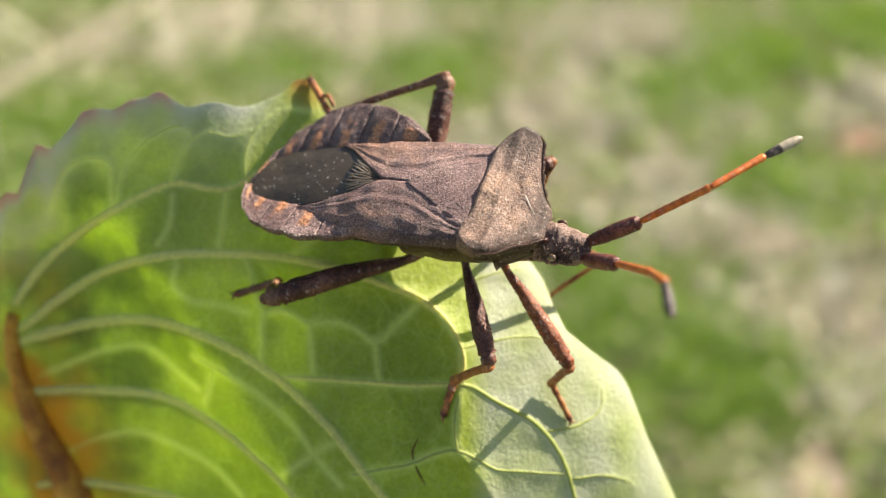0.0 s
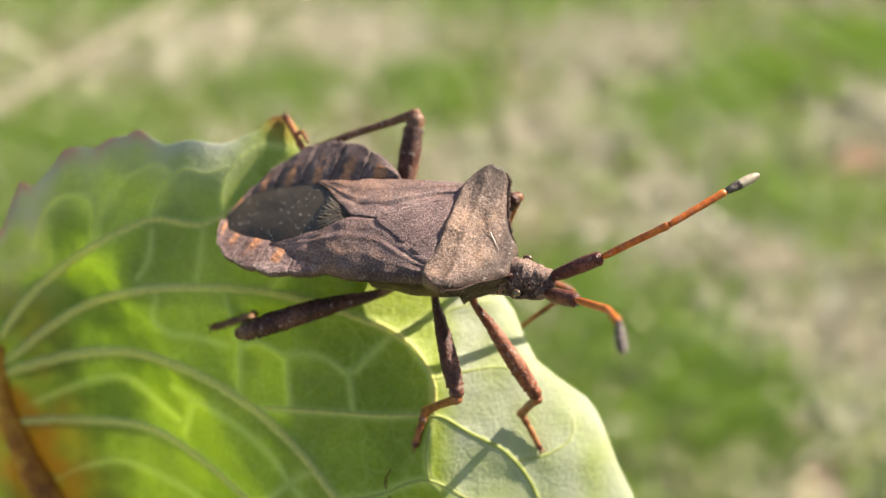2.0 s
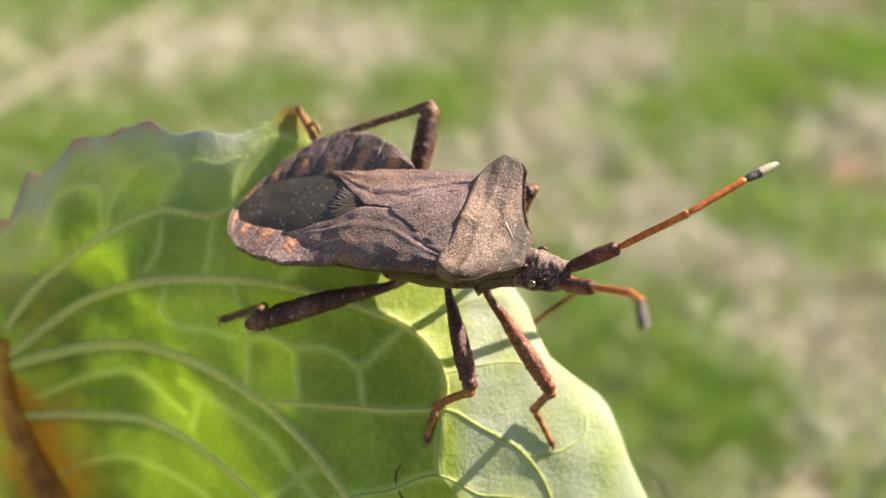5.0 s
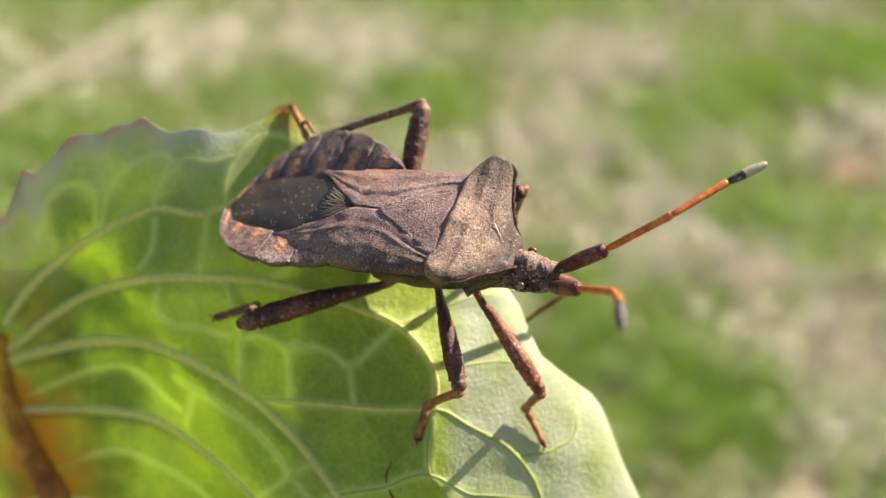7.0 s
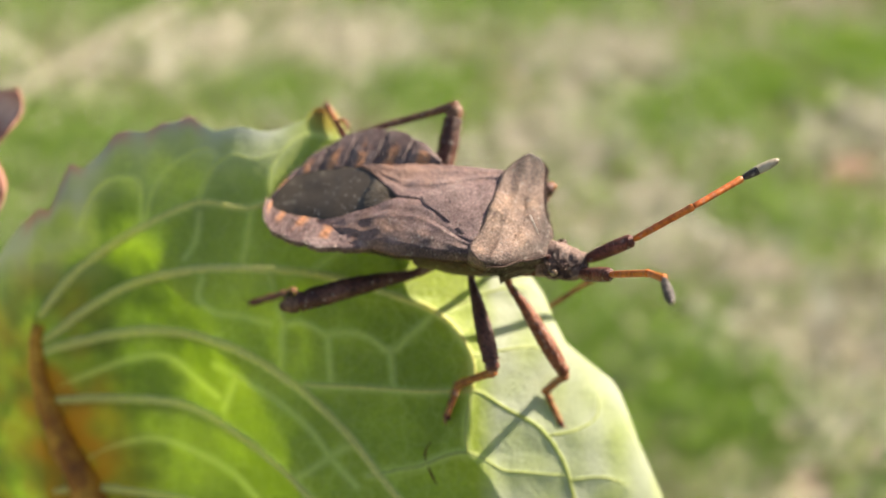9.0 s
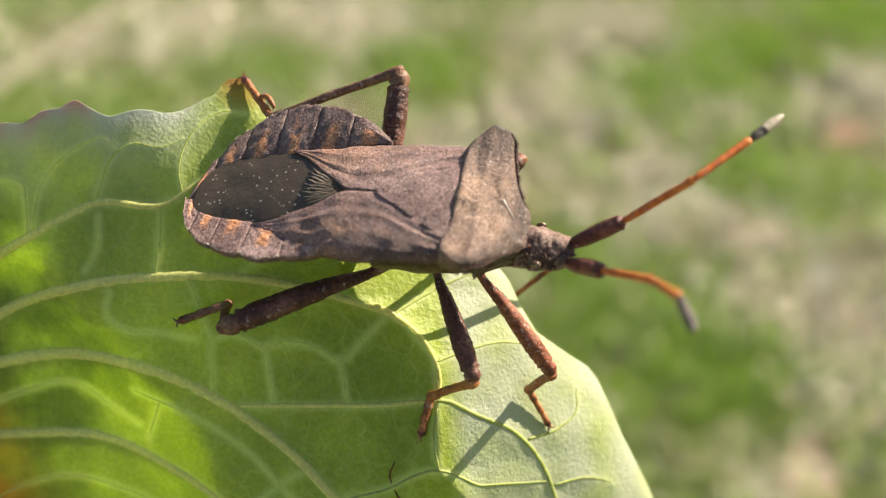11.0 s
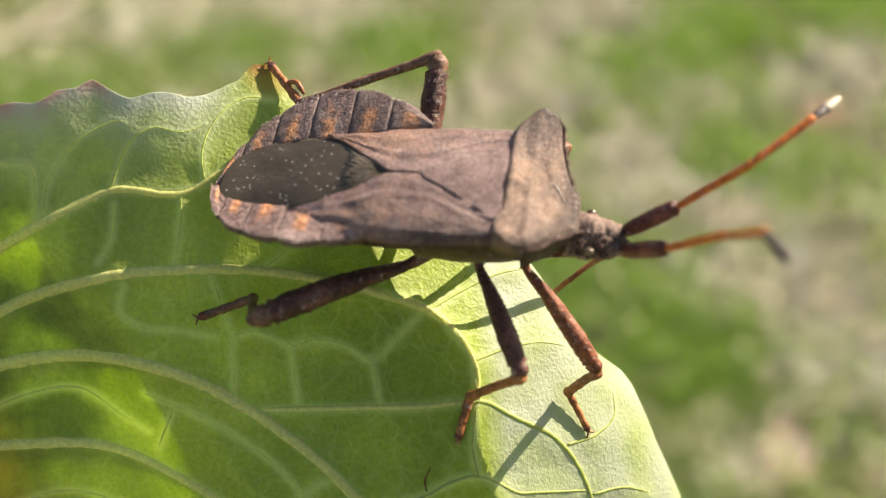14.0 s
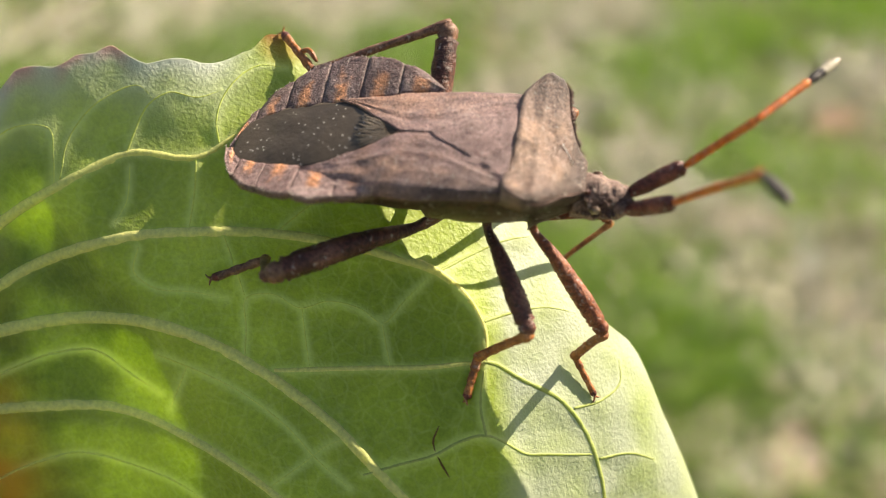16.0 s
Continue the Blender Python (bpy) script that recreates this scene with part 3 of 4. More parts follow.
def dock_leaf():
    leaf = new("leaf")
    tagged(leaf, "green broad leaf with pale veins and a reddened crinkled margin", "leaf")
    us = np.linspace(-3.15, 1.19, 330)
    rows = 200
    uv = []
    for u in us:
        top = margin_top(u)
        for j in range(rows):
            s = j / (rows - 1)
            uv.append((u, top - (top + 1.9) * (0.25 * s + 0.75 * s**1.6)))
    uv = np.array(uv)
    dist = vein_distance(uv, SEGMENTS)
    verts = []
    for (u, v), d in zip(uv, vein_distance(uv, RIDGES)):
        gap = margin_top(u) - v
        quilt = 0.019 * math.exp(-d / 0.06) * quilting(u, gap)
        verts.append(on_leaf(u, v, leaf_point(u, v) - quilt + 0.012))
    n = len(verts)
    verts += [(x, y + 0.018, z) for x, y, z in verts]
    faces = []
    for i in range(len(us) - 1):
        for j in range(rows - 1):
            a, b, c, d = i * rows + j, (i + 1) * rows + j, (i + 1) * rows + j + 1, i * rows + j + 1
            faces += [(a, d, c, b), (a + n, b + n, c + n, d + n)]
    rim = [(i * rows, (i + 1) * rows) for i in range(len(us) - 1)] + [((i + 1) * rows + rows - 1, i * rows + rows - 1) for i in range(len(us) - 1)]
    rim += [(j + 1, j) for j in range(rows - 1)] + [((len(us) - 1) * rows + j, (len(us) - 1) * rows + j + 1) for j in range(rows - 1)]
    faces += [(a, b, b + n, a + n) for a, b in rim]
    data = bpy.data.meshes.new("blade")
    data.from_pydata([(x * U, y * U, z * U) for x, y, z in verts], [], faces)
    data.polygons.foreach_set("use_smooth", [True] * len(faces))
    data.materials.append(LEAF)
    gaps = np.array([margin_top(u) - v for u, v in uv])
    wob = np.array([noise.noise((u * 7, v * 7, 9)) for u, v in uv])
    left = np.clip((-0.9 - uv[:, 0]) / 0.3, 0, 1)
    values = {
        "near_vein": 0.6 * np.exp(-(dist / np.where(uv[:, 0] < 0.05, 0.017, 0.016)) ** 2),
        "mottled": 0.35 + 0.65 * np.clip((-1.0 - uv[:, 0]) / 0.5, 0, 1),
        "red_margin": np.clip(1.1 - gaps / (0.07 + 0.05 * wob), 0, 1) * left * np.clip(sum(np.exp(-((uv[:, 0] - c) / 0.05) ** 2) for c in (-2.0, -1.95, -1.82, -1.60, -1.42, -1.27)), 0, 0.8),
        "bleached": np.clip(np.exp(-gaps / (0.12 + 0.06 * wob)) * np.clip((-0.70 - uv[:, 0]) / 0.2, 0, 1) * 0.95, 0, 1) + 0.16 * np.exp(-gaps / 0.35) * (uv[:, 0] < -0.45) + 0.55 * np.clip((-1.6 - uv[:, 0]) / 0.2, 0, 1) * np.clip((uv[:, 1] + 0.12) / 0.2, 0, 1) * np.clip(0.6 + 0.9 * wob, 0, 1) + 0.75 * np.clip((uv[:, 0] - 0.10) / 0.1, 0, 1) * np.clip(0.8 + 0.5 * wob, 0, 1),
        "yellowed": np.clip((-1.55 - uv[:, 0]) / 0.35, 0, 1) * np.clip(1 + (uv[:, 0] + 2.0) / 0.25, 0.7, 1) * np.clip(0.25 + 0.9 * wob, 0, 0.8) * np.clip((0.1 - uv[:, 1]) / 0.3, 0.12, 1) + 0.85 * np.exp(-((uv[:, 0] + 1.90 - 0.30 * np.clip(-uv[:, 1] - 0.6, 0, 1)) / 0.26) ** 2) * np.clip(0.9 + 0.6 * wob, 0, 1) * np.clip((-0.45 - uv[:, 1]) / 0.2, 0, 1) + np.clip(1.1 - np.hypot(uv[:, 0] + 0.6, uv[:, 1] - 0.74) / 0.12, 0, 0.6),
        "browned": np.clip(1.3 - np.hypot(uv[:, 0] + 0.64, uv[:, 1] - 0.785) / 0.06, 0, 1) * np.clip(0.8 + wob, 0, 1),
    }
    for name, v in values.items():
        at = data.attributes.new(name, "FLOAT", "POINT")
        at.data.foreach_set("value", np.r_[v, v].astype(np.float32))
    blade = new("blade", data)
    blade.parent = leaf
    for k, (pts, r0, r1) in enumerate(VEINS):
        line = spline(pts, max(8, 7 * len(pts)))
        radii = np.linspace(r0, r1, len(line))
        radii *= np.interp(np.linspace(0, 1, len(line)), [0, 0.08, 0.8, 1], [0.7, 1, 1, 0.15 if k > 12 else 0.5])
        bm = bmesh.new()
        swell = 0.019 * np.exp(-vein_distance(np.array([(u, v) for u, v, *_ in line]), RIDGES) / 0.06)
        radii *= 1.05 if k < 5 else 0.8 if k < 13 else 0.55
        tube(bm, [on_leaf(u, v, leaf_point(u, v) + 0.012 - w * quilting(u, margin_top(u) - v) + (0.75 if k < 5 else 0.66 if k < 13 else 0.8) * r) for (u, v), r, w in zip(line, radii, swell)], radii, 8, 1.0, 0.05, k)
        part("vein", bm, VEIN if k < 6 else GREEN_VEIN if k <= 12 else MINOR_VEIN, leaf)
    bm = bmesh.new()
    line = spline([(-1.985, -0.30), (-2.0, -0.36), (-2.0, -0.44), (-1.99, -0.58), (-1.95, -0.72), (-1.89, -0.88), (-1.80, -1.05), (-1.68, -1.35), (-1.55, -1.85)], 40)
    tube(bm, [on_leaf(u, v, leaf_point(u, v) + 0.005) for u, v in line], np.interp(np.linspace(0, 1, 41), [0, 0.25, 0.5, 1], [0.03, 0.055, 0.085, 0.16]), 14, 1.0, 0.05, 5)
    part("midrib", bm, MIDRIB, leaf, "brown and orange midrib")
    bm = bmesh.new()
    tube(bm, spline([on_leaf(-1.55, -1.84, leaf_point(-1.55, -1.85) + 0.005), (-1.7, 6.2, -2.9), (-1.9, 8.5, -6.5), (-2.6, 17.5, -18.2), (-3.2, 42.0, -52.5)], 60), np.linspace(0.165, 0.24, 61), 14, 1.0, 0.02, 6)
    part("stalk", bm, MIDRIB, leaf, "long brown-green stalk")
    for pts in ([(-0.105, -0.80), (-0.130, -0.865), (-0.12, -0.905)], [(-0.12, -0.905), (-0.10, -0.95), (-0.075, -0.995)]):
        bm = bmesh.new()
        line = spline(pts, 10)
        tube(bm, [on_leaf(u, v, leaf_point(u, v) - 0.002) for u, v in line], [0.0012 + 0.0045 * math.sin(math.pi * i / 10) for i in range(11)], 6, 0.6, 0.2, 2)
        part("scar", bm, SCAR, leaf, "brown dry scar")
    # curled lobe of the far half of the leaf
    bm = bmesh.new()
    grid = []
    for i in range(25):
        a = i / 24
        row = []
        for j in range(13):
            b = j / 12
            roll = 3.0 * a
            row.append((-2.55 + 0.30 * math.sin(roll * 0.6) + 0.05 * math.sin(9 * b) - 0.05 * b, 5.3 - 0.16 * (1 - math.cos(roll)) * (0.4 + 0.6 * b), 0.92 - 0.66 * b - 0.05 * math.sin(7 * a) * b))
        grid.append(row)
    plate(bm, grid, 0.02)
    part("lobe", bm, LOBE, leaf, "curled reddened lobe")
    return leaf


LOBE = leaf_material("reddened_lobe", ((0.20, 0.055, 0.03), (0.42, 0.20, 0.14), (0.80, 0.68, 0.60)), (1.1, 0.85, 0.65), 0.22, False, 300)
leaf = dock_leaf()

# ---- the squash bug: x ahead, y to its left, z up from the back, in centimetres ----
BUG_POSE = Matrix.Translation(Vector((0.2462, 4.0159, 0.1949)) * U) @ pose(0, 0, 0, 52.95, 8.90, -18.53)


def back(x, y):
    """Height of the folded wings."""
    return lerp(x, (-1.2, -0.165), (-0.95, -0.10), (-0.55, 0.0), (-0.3, 0.02), (0, 0.010)) - (0.30 if y > 0 else 0.48) * y * y


def half_rim(x, side):
    wide = lerp(x, (-1.192, 0.0), (-1.175, 0.10), (-1.14, 0.19), (-1.08, 0.275), (-1.0, 0.345), (-0.9, 0.395), (-0.8, 0.412), (-0.7, 0.40), (-0.6, 0.368), (-0.5, 0.315), (-0.40, 0.25))
    return wide * (1.02 if side > 0 else lerp(x, (-1.12, 0.72), (-1.0, 0.69), (-0.85, 0.695), (-0.5, 0.66)))


MEMBRANE_LEFT = ((-1.168, 0.02), (-1.165, 0.05), (-1.155, 0.09), (-1.13, 0.14), (-1.08, 0.178), (-1.0, 0.204), (-0.89, 0.212), (-0.79, 0.208), (-0.72, 0.17), (-0.65, 0.105), (-0.523, 0.0))
MEMBRANE_RIGHT = ((-1.168, 0.0), (-1.163, 0.022), (-1.15, 0.048), (-1.12, 0.074), (-1.05, 0.10), (-0.98, 0.115), (-0.9, 0.13), (-0.84, 0.13), (-0.76, 0.109), (-0.64, 0.062), (-0.523, 0.0))
WING_LEFT = ((-0.80, 0.212), (-0.6, 0.225), (-0.46, 0.25), (-0.3, 0.255), (-0.13, 0.27))
WING_RIGHT = ((-0.885, 0.128), (-0.747, 0.198), (-0.612, 0.242), (-0.453, 0.260), (-0.288, 0.255), (-0.13, 0.235))


def wing_edge(x, side):
    """The outer edge of the folded wings on one side."""
    if side > 0:
        return lerp(x, *WING_LEFT) if x > -0.80 else lerp(x, *MEMBRANE_LEFT)
    return lerp(x, *WING_RIGHT) if x > -0.885 else lerp(x, *MEMBRANE_RIGHT)


def rim_height(x, f, y, side):
    """The upturned rim: f 0 beside the wing, 1 at its edge."""
    lift = lerp(x, (-1.19, 0.0), (-1.1, 0.012), (-0.9, 0.035), (-0.7, 0.04), (-0.5, 0.025), (-0.4, 0.0))
    if side > 0:
        return back(x, 0) - 0.014 - 0.15 * y * y * (1 - f) + (lift - 0.015) * f**1.2 + 0.012 * math.sin(math.pi * f)
    return back(x, -y * 0.9) + 0.012 * f - 0.003 + (1.1 * lift + 0.008) * f - lerp(x, (-0.88, 0), (-0.5, 0.10)) * f


def painted(ob, name, fun):
    """Stores a colour value from 0 to 1 at every vertex of a part, from its place in centimetres."""
    at = ob.data.attributes.new(name, "FLOAT", "POINT")
    at.data.foreach_set("value", [min(1.0, max(0.0, fun(*(v.co / U)))) for v in ob.data.vertices])
    return ob


def bump_at(x, y, cx, cy, rx, ry):
    return math.exp(-(((x - cx) / rx) ** 2) - ((y - cy) / ry) ** 2)


def abdomen(bug):
    bm = bmesh.new()
    rings = []
    for i in range(48):
        x = -1.175 + 1.275 * i / 47
        hw = (half_rim(x, 1) + half_rim(x, -1)) / 2 * lerp(x, (-0.7, 0.60), (-0.45, 0.70)) if x < -0.42 else lerp(x, (-0.42, 0.20), (-0.2, 0.20), (0.0, 0.16), (0.12, 0.09))
        top = back(x, 0) - lerp(x, (-0.45, 0.045), (-0.25, 0.06), (0.0, 0.06), (0.12, 0.13))
        low = lerp(x, (-1.2, -0.175), (-1.0, -0.195), (-0.7, -0.255), (-0.45, -0.345), (-0.3, -0.36), (0.0, -0.335), (0.12, -0.24))
        ring = []
        for k in range(32):
            a = 2 * math.pi * k / 32
            y, s = math.cos(a) * hw, math.sin(a)
            mid = top - 0.05
            z = mid + (s * 0.05 if s > 0 else -abs(s) ** 0.9 * (mid - low))
            ring.append(bm.verts.new((x + 0.006 * noise.noise((x * 15, y * 15, z * 15)), y * (1 + 0.02 * math.sin(x * 44)), z + 0.006 * noise.noise((x * 20, y * 20, 3)))))
        rings.append(ring)
    for a, b in zip(rings, rings[1:]):
        for k in range(32):
            bm.faces.new((a[k], a[(k + 1) % 32], b[(k + 1) % 32], b[k]))
    for r in (rings[0], rings[-1]):
        bm.faces.new(r)
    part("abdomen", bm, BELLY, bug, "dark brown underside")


def connexivum(bug):
    """Six plates a side along the edge of the abdomen, dark with an orange patch each."""
    stops = [-0.40, -0.57, -0.72, -0.87, -1.01, -1.12, -1.19]
    for side in (1, -1):
        for a, b in zip(stops, stops[1:]):
            bm = bmesh.new()
            grid = []
            for i in range(19):
                s = i / 18
                x = a + (b - a) * (0.004 + 0.992 * s)
                hw = half_rim(x, side) + 0.010 * math.sin(math.pi * s) ** 0.6 + 0.003 * noise.noise((x * 45, side * 3, 1))
                inner = max(0.0, min(wing_edge(x, side) - 0.012, hw - 0.01))
                row = []
                for j in range(15):
                    f = j / 14
                    y = inner + (hw - inner) * f
                    row.append((x, side * y, rim_height(x, f, y, side) + (0.006 if side > 0 else 0.003) * math.sin(math.pi * s) ** 0.5 + 0.004 * noise.noise((x * 30, f * 6, side))))
                grid.append(row)
            edge = [row[-1] for row in grid]
            plate(bm, grid, 0.035)
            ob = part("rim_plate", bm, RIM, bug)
            bm = bmesh.new()
            rng = random.Random(int(-1000 * a) + side)
            for _ in range((24 if a < -0.6 else 3) if side < 0 else 16):
                p = Vector(edge[rng.randrange(19)]) + Vector((rng.uniform(-0.004, 0.004), -side * rng.uniform(0.0, 0.006), 0))
                o = Vector((rng.uniform(-0.5, 0.2), side, rng.uniform(-0.5, 0.9))).normalized()
                tube(bm, [p, p + o * rng.uniform(0.003, 0.008)], [rng.uniform(0.0014, 0.003), 0.0008], 5)
            tagged(part("stubble", bm, FRINGE, ob, "pale stubble along the edge"), kind="stuff")

            def orange(x, y, z):
                s = (x - a) / (b - a)
                hw, inner = half_rim(x, side), wing_edge(x, side)
                g = (abs(y) - inner) / max(hw - inner, 0.01)
                s += 0.10 * noise.noise((x * 30, y * 30, 2))
                return min((s - 0.32) / 0.12, (0.74 - s) / 0.12, ((0.66 if side > 0 else 0.68) + 0.3 * noise.noise((x * 25, y * 25, 6)) - g) / 0.25)

            painted(ob, "orange", lambda x, y, z: orange(x, y, z) * (1 if side > 0 else 0.8 * min(1, max(0, (-0.62 - x) / 0.15))))
            # the left rim's shade is put into its colour; the sunlit right stays pale
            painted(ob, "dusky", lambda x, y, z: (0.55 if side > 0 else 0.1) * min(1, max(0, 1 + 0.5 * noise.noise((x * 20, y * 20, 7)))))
            painted(ob, "seam", lambda x, y, z: (0.5 if side > 0 else 0.3) * max(1 - (x - a) / (b - a) / 0.07, 1 - (1 - (x - a) / (b - a)) / 0.05))


def wings(bug):
    bm = bmesh.new()
    grid = []
    for i in range(61):
        x = -1.168 + 0.645 * i / 60
        lo, up = -lerp(x, *MEMBRANE_RIGHT), lerp(x, *MEMBRANE_LEFT)
        row = []
        for j in range(25):
            f = j / 24
            y = lo + (up - lo) * f
            fold = 0.004 * math.sin(f * 40) * lerp(x, (-0.70, 0), (-0.62, 1))
            row.append((x, y, back(x, y) - 0.002 + fold + 0.004 * noise.noise((x * 9, y * 9, 5))))
        grid.append(row)
    plate(bm, grid, 0.012)
    part("wing_membrane", bm, MEMBRANE, bug, "glossy black-brown wing membrane")
    # folds at the root of the membrane, with their glints painted in by a lighter colour
    for k in range(10):
        f = 0.08 + 0.09 * k
        bm = bmesh.new()
        line = []
        for i in range(13):
            x = -0.553 - 0.004 * k - (0.13 - 0.006 * abs(k - 3)) * i / 12
            lo, up = -lerp(x, *MEMBRANE_RIGHT), lerp(x, *MEMBRANE_LEFT)
            y = lo + (up - lo) * (f + 0.015 * math.sin(0.7 * i + 2 * k))
            line.append((x, y, back(x, y) + 0.003))
        tube(bm, line, [0.0008 + 0.0034 * math.sin(math.pi * i / 12) for i in range(13)], 7, 1.0, 0.12, k)
        part("membrane_fold", bm, MEMBRANE_FOLD, bug)
    for side in (1, -1):
        bm = bmesh.new()
        grid = []
        end = -0.795 if side > 0 else -0.882
        edge = MEMBRANE_LEFT if side > 0 else MEMBRANE_RIGHT
        for i in range(61):
            x = -0.07 + (end + 0.07) * i / 60
            if x > -0.405:
                inner = lerp(x, (-0.405, 0.003), (-0.38, 0.006), (-0.19, 0.128), (-0.13, 0.15), (-0.07, 0.16))
            elif x > -0.523:
                inner = 0.003
            else:
                inner = lerp(x, *edge) + 0.002
            outer = max(wing_edge(x, side), inner + 0.003)
            row = []
            for j in range(25):
                f = j / 24
                y = inner + (outer - inner) * f
                vein = 0.007 * bump_at(0, f, 0, 0.36 + 0.10 * (x + 0.5), 1, 0.05) - 0.008 * bump_at(0, f, 0, 0.26 + 0.10 * (x + 0.5), 1, 0.05)
                vein += 0.005 * bump_at(0, f, 0, 0.68, 1, 0.06) - 0.006 * bump_at(0, f, 0, 0.86, 1, 0.05)
                vein *= lerp(x, (-0.8, 0.15), (-0.5, 0.42))
                tuck = -0.05 * max(0, x + 0.115) / 0.055
                row.append((x, side * y, back(x, side * y) + 0.005 + vein + tuck - 0.03 * max(0, f - 0.9) / 0.1 + 0.004 * noise.noise((x * 16, y * 22, 4 * side))))
            grid.append(row)
        plate(bm, grid, 0.02)
        ob = part("forewing", bm, SHELL, bug, "leathery brown forewing")

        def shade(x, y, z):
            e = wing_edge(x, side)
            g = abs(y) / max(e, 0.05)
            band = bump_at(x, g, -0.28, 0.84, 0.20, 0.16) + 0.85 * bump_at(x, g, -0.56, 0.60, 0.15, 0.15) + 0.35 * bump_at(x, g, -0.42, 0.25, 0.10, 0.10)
            # shade on the right wing's downturned flank, put into its colour
            flank_shade = min(1, max(0, (g - 0.84) / 0.07)) * lerp(x, (-0.62, 0), (-0.42, 0.6), (-0.2, 0.8))
            return max(band * (0.75 if side < 0 else 0.3), flank_shade if side < 0 else 0) + 0.3 * noise.noise((x * 12, y * 22, 3))

        painted(ob, "orange", lambda x, y, z: 0.5 * bump_at(x, abs(y), -0.62, 0.18, 0.25, 0.10) * (1 if side > 0 else 0.5) + 0.25 * noise.noise((x * 18, y * 26, 8)))
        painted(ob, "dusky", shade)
    bm = bmesh.new()
    grid = []
    for i in range(21):
        x = -0.41 + 0.33 * i / 20
        hw = max(0.004, 0.004 + 0.212 * (i / 20) ** 0.95)
        grid.append([(x, (j / 6 - 1) * hw, 0.3 * back(x, 0) + 0.7 * back(x, (j / 6 - 1) * hw) + 0.008 - 0.009 * (j / 6 - 1) ** 2 * (i / 20) - 0.05 * max(0, x + 0.115) / 0.05 + 0.004 * noise.noise((x * 20, j, 4))) for j in range(13)])
    plate(bm, grid, 0.02)
    ob = part("scutellum", bm, SHELL, bug, "triangular brown scutellum")
    painted(ob, "dusky", lambda x, y, z: 0.15 + 0.4 * noise.noise((x * 16, y * 16, 2)))


def pronotum_edge(q):
    """Hind and front edge of the pronotum at q from -1 to 1 across it."""
    a = abs(q)
    if q > 0:
        hind = lerp(a, (0, -0.152), (0.35, -0.148), (0.55, -0.143), (0.66, -0.134), (0.80, -0.098), (0.93, -0.052), (1, -0.022))
        front = lerp(a, (0, 0.150), (0.22, 0.146), (0.30, 0.118), (0.42, 0.095), (0.6, 0.073), (0.8, 0.060), (0.93, 0.054), (1, 0.036))
    else:
        hind = lerp(a, (0, -0.152), (0.35, -0.160), (0.6, -0.172), (0.78, -0.162), (0.9, -0.132), (0.97, -0.095), (1, -0.06))
        front = lerp(a, (0, 0.150), (0.26, 0.146), (0.35, 0.122), (0.48, 0.092), (0.66, 0.055), (0.84, 0.015), (0.94, -0.015), (1, -0.045))
    return hind, front


def pronotum_point(q, s):
    a = abs(q)
    hind, front = pronotum_edge(q)
    x, y = hind + (front - hind) * s, q * (0.345 if q > 0 else 0.268)
    z = lerp(x, (-0.18, 0.006), (-0.145, 0.012), (-0.10, 0.025), (-0.03, 0.019), (0.03, -0.030), (0.09, -0.090), (0.15, -0.125))
    z += (0.028 if q > 0 else -0.015) * a**4 - 0.2 * max(0, x) * a**4 + 0.5 * max(0.0, x) * a**2 - 0.018 * math.sin(math.pi * min(a / 0.9, 1)) * lerp(x, (-0.06, 1), (0.06, 0))
    z += 0.012 * bump_at(x, a, 0.06, 0.22, 0.035, 0.14) - 0.008 * bump_at(x, a, 0.005, 0.2, 0.03, 0.4) - 0.008 * bump_at(x, a, 0.112, 0.1, 0.015, 0.3)
    z += (0.013 * math.exp(-(((s - 0.17) / 0.10) ** 2)) - 0.014 * math.exp(-(((s - 0.50) / 0.16) ** 2)) * (1 - 0.5 * a)) * min(1.0, (1.02 - a) / 0.3)
    z += 0.010 * bump_at(0, q, 0, -0.9, 1, 0.12) * math.sin(math.pi * min(1.0, s))
    z += 0.006 * noise.noise((x * 14, y * 14, 7)) + 0.0025 * noise.noise((x * 50, y * 50, 8)) - 0.022 * max(0, 1 - s * 7) - 0.015 * max(0, 1 - (1 - s) * 14)
    return x, y, z


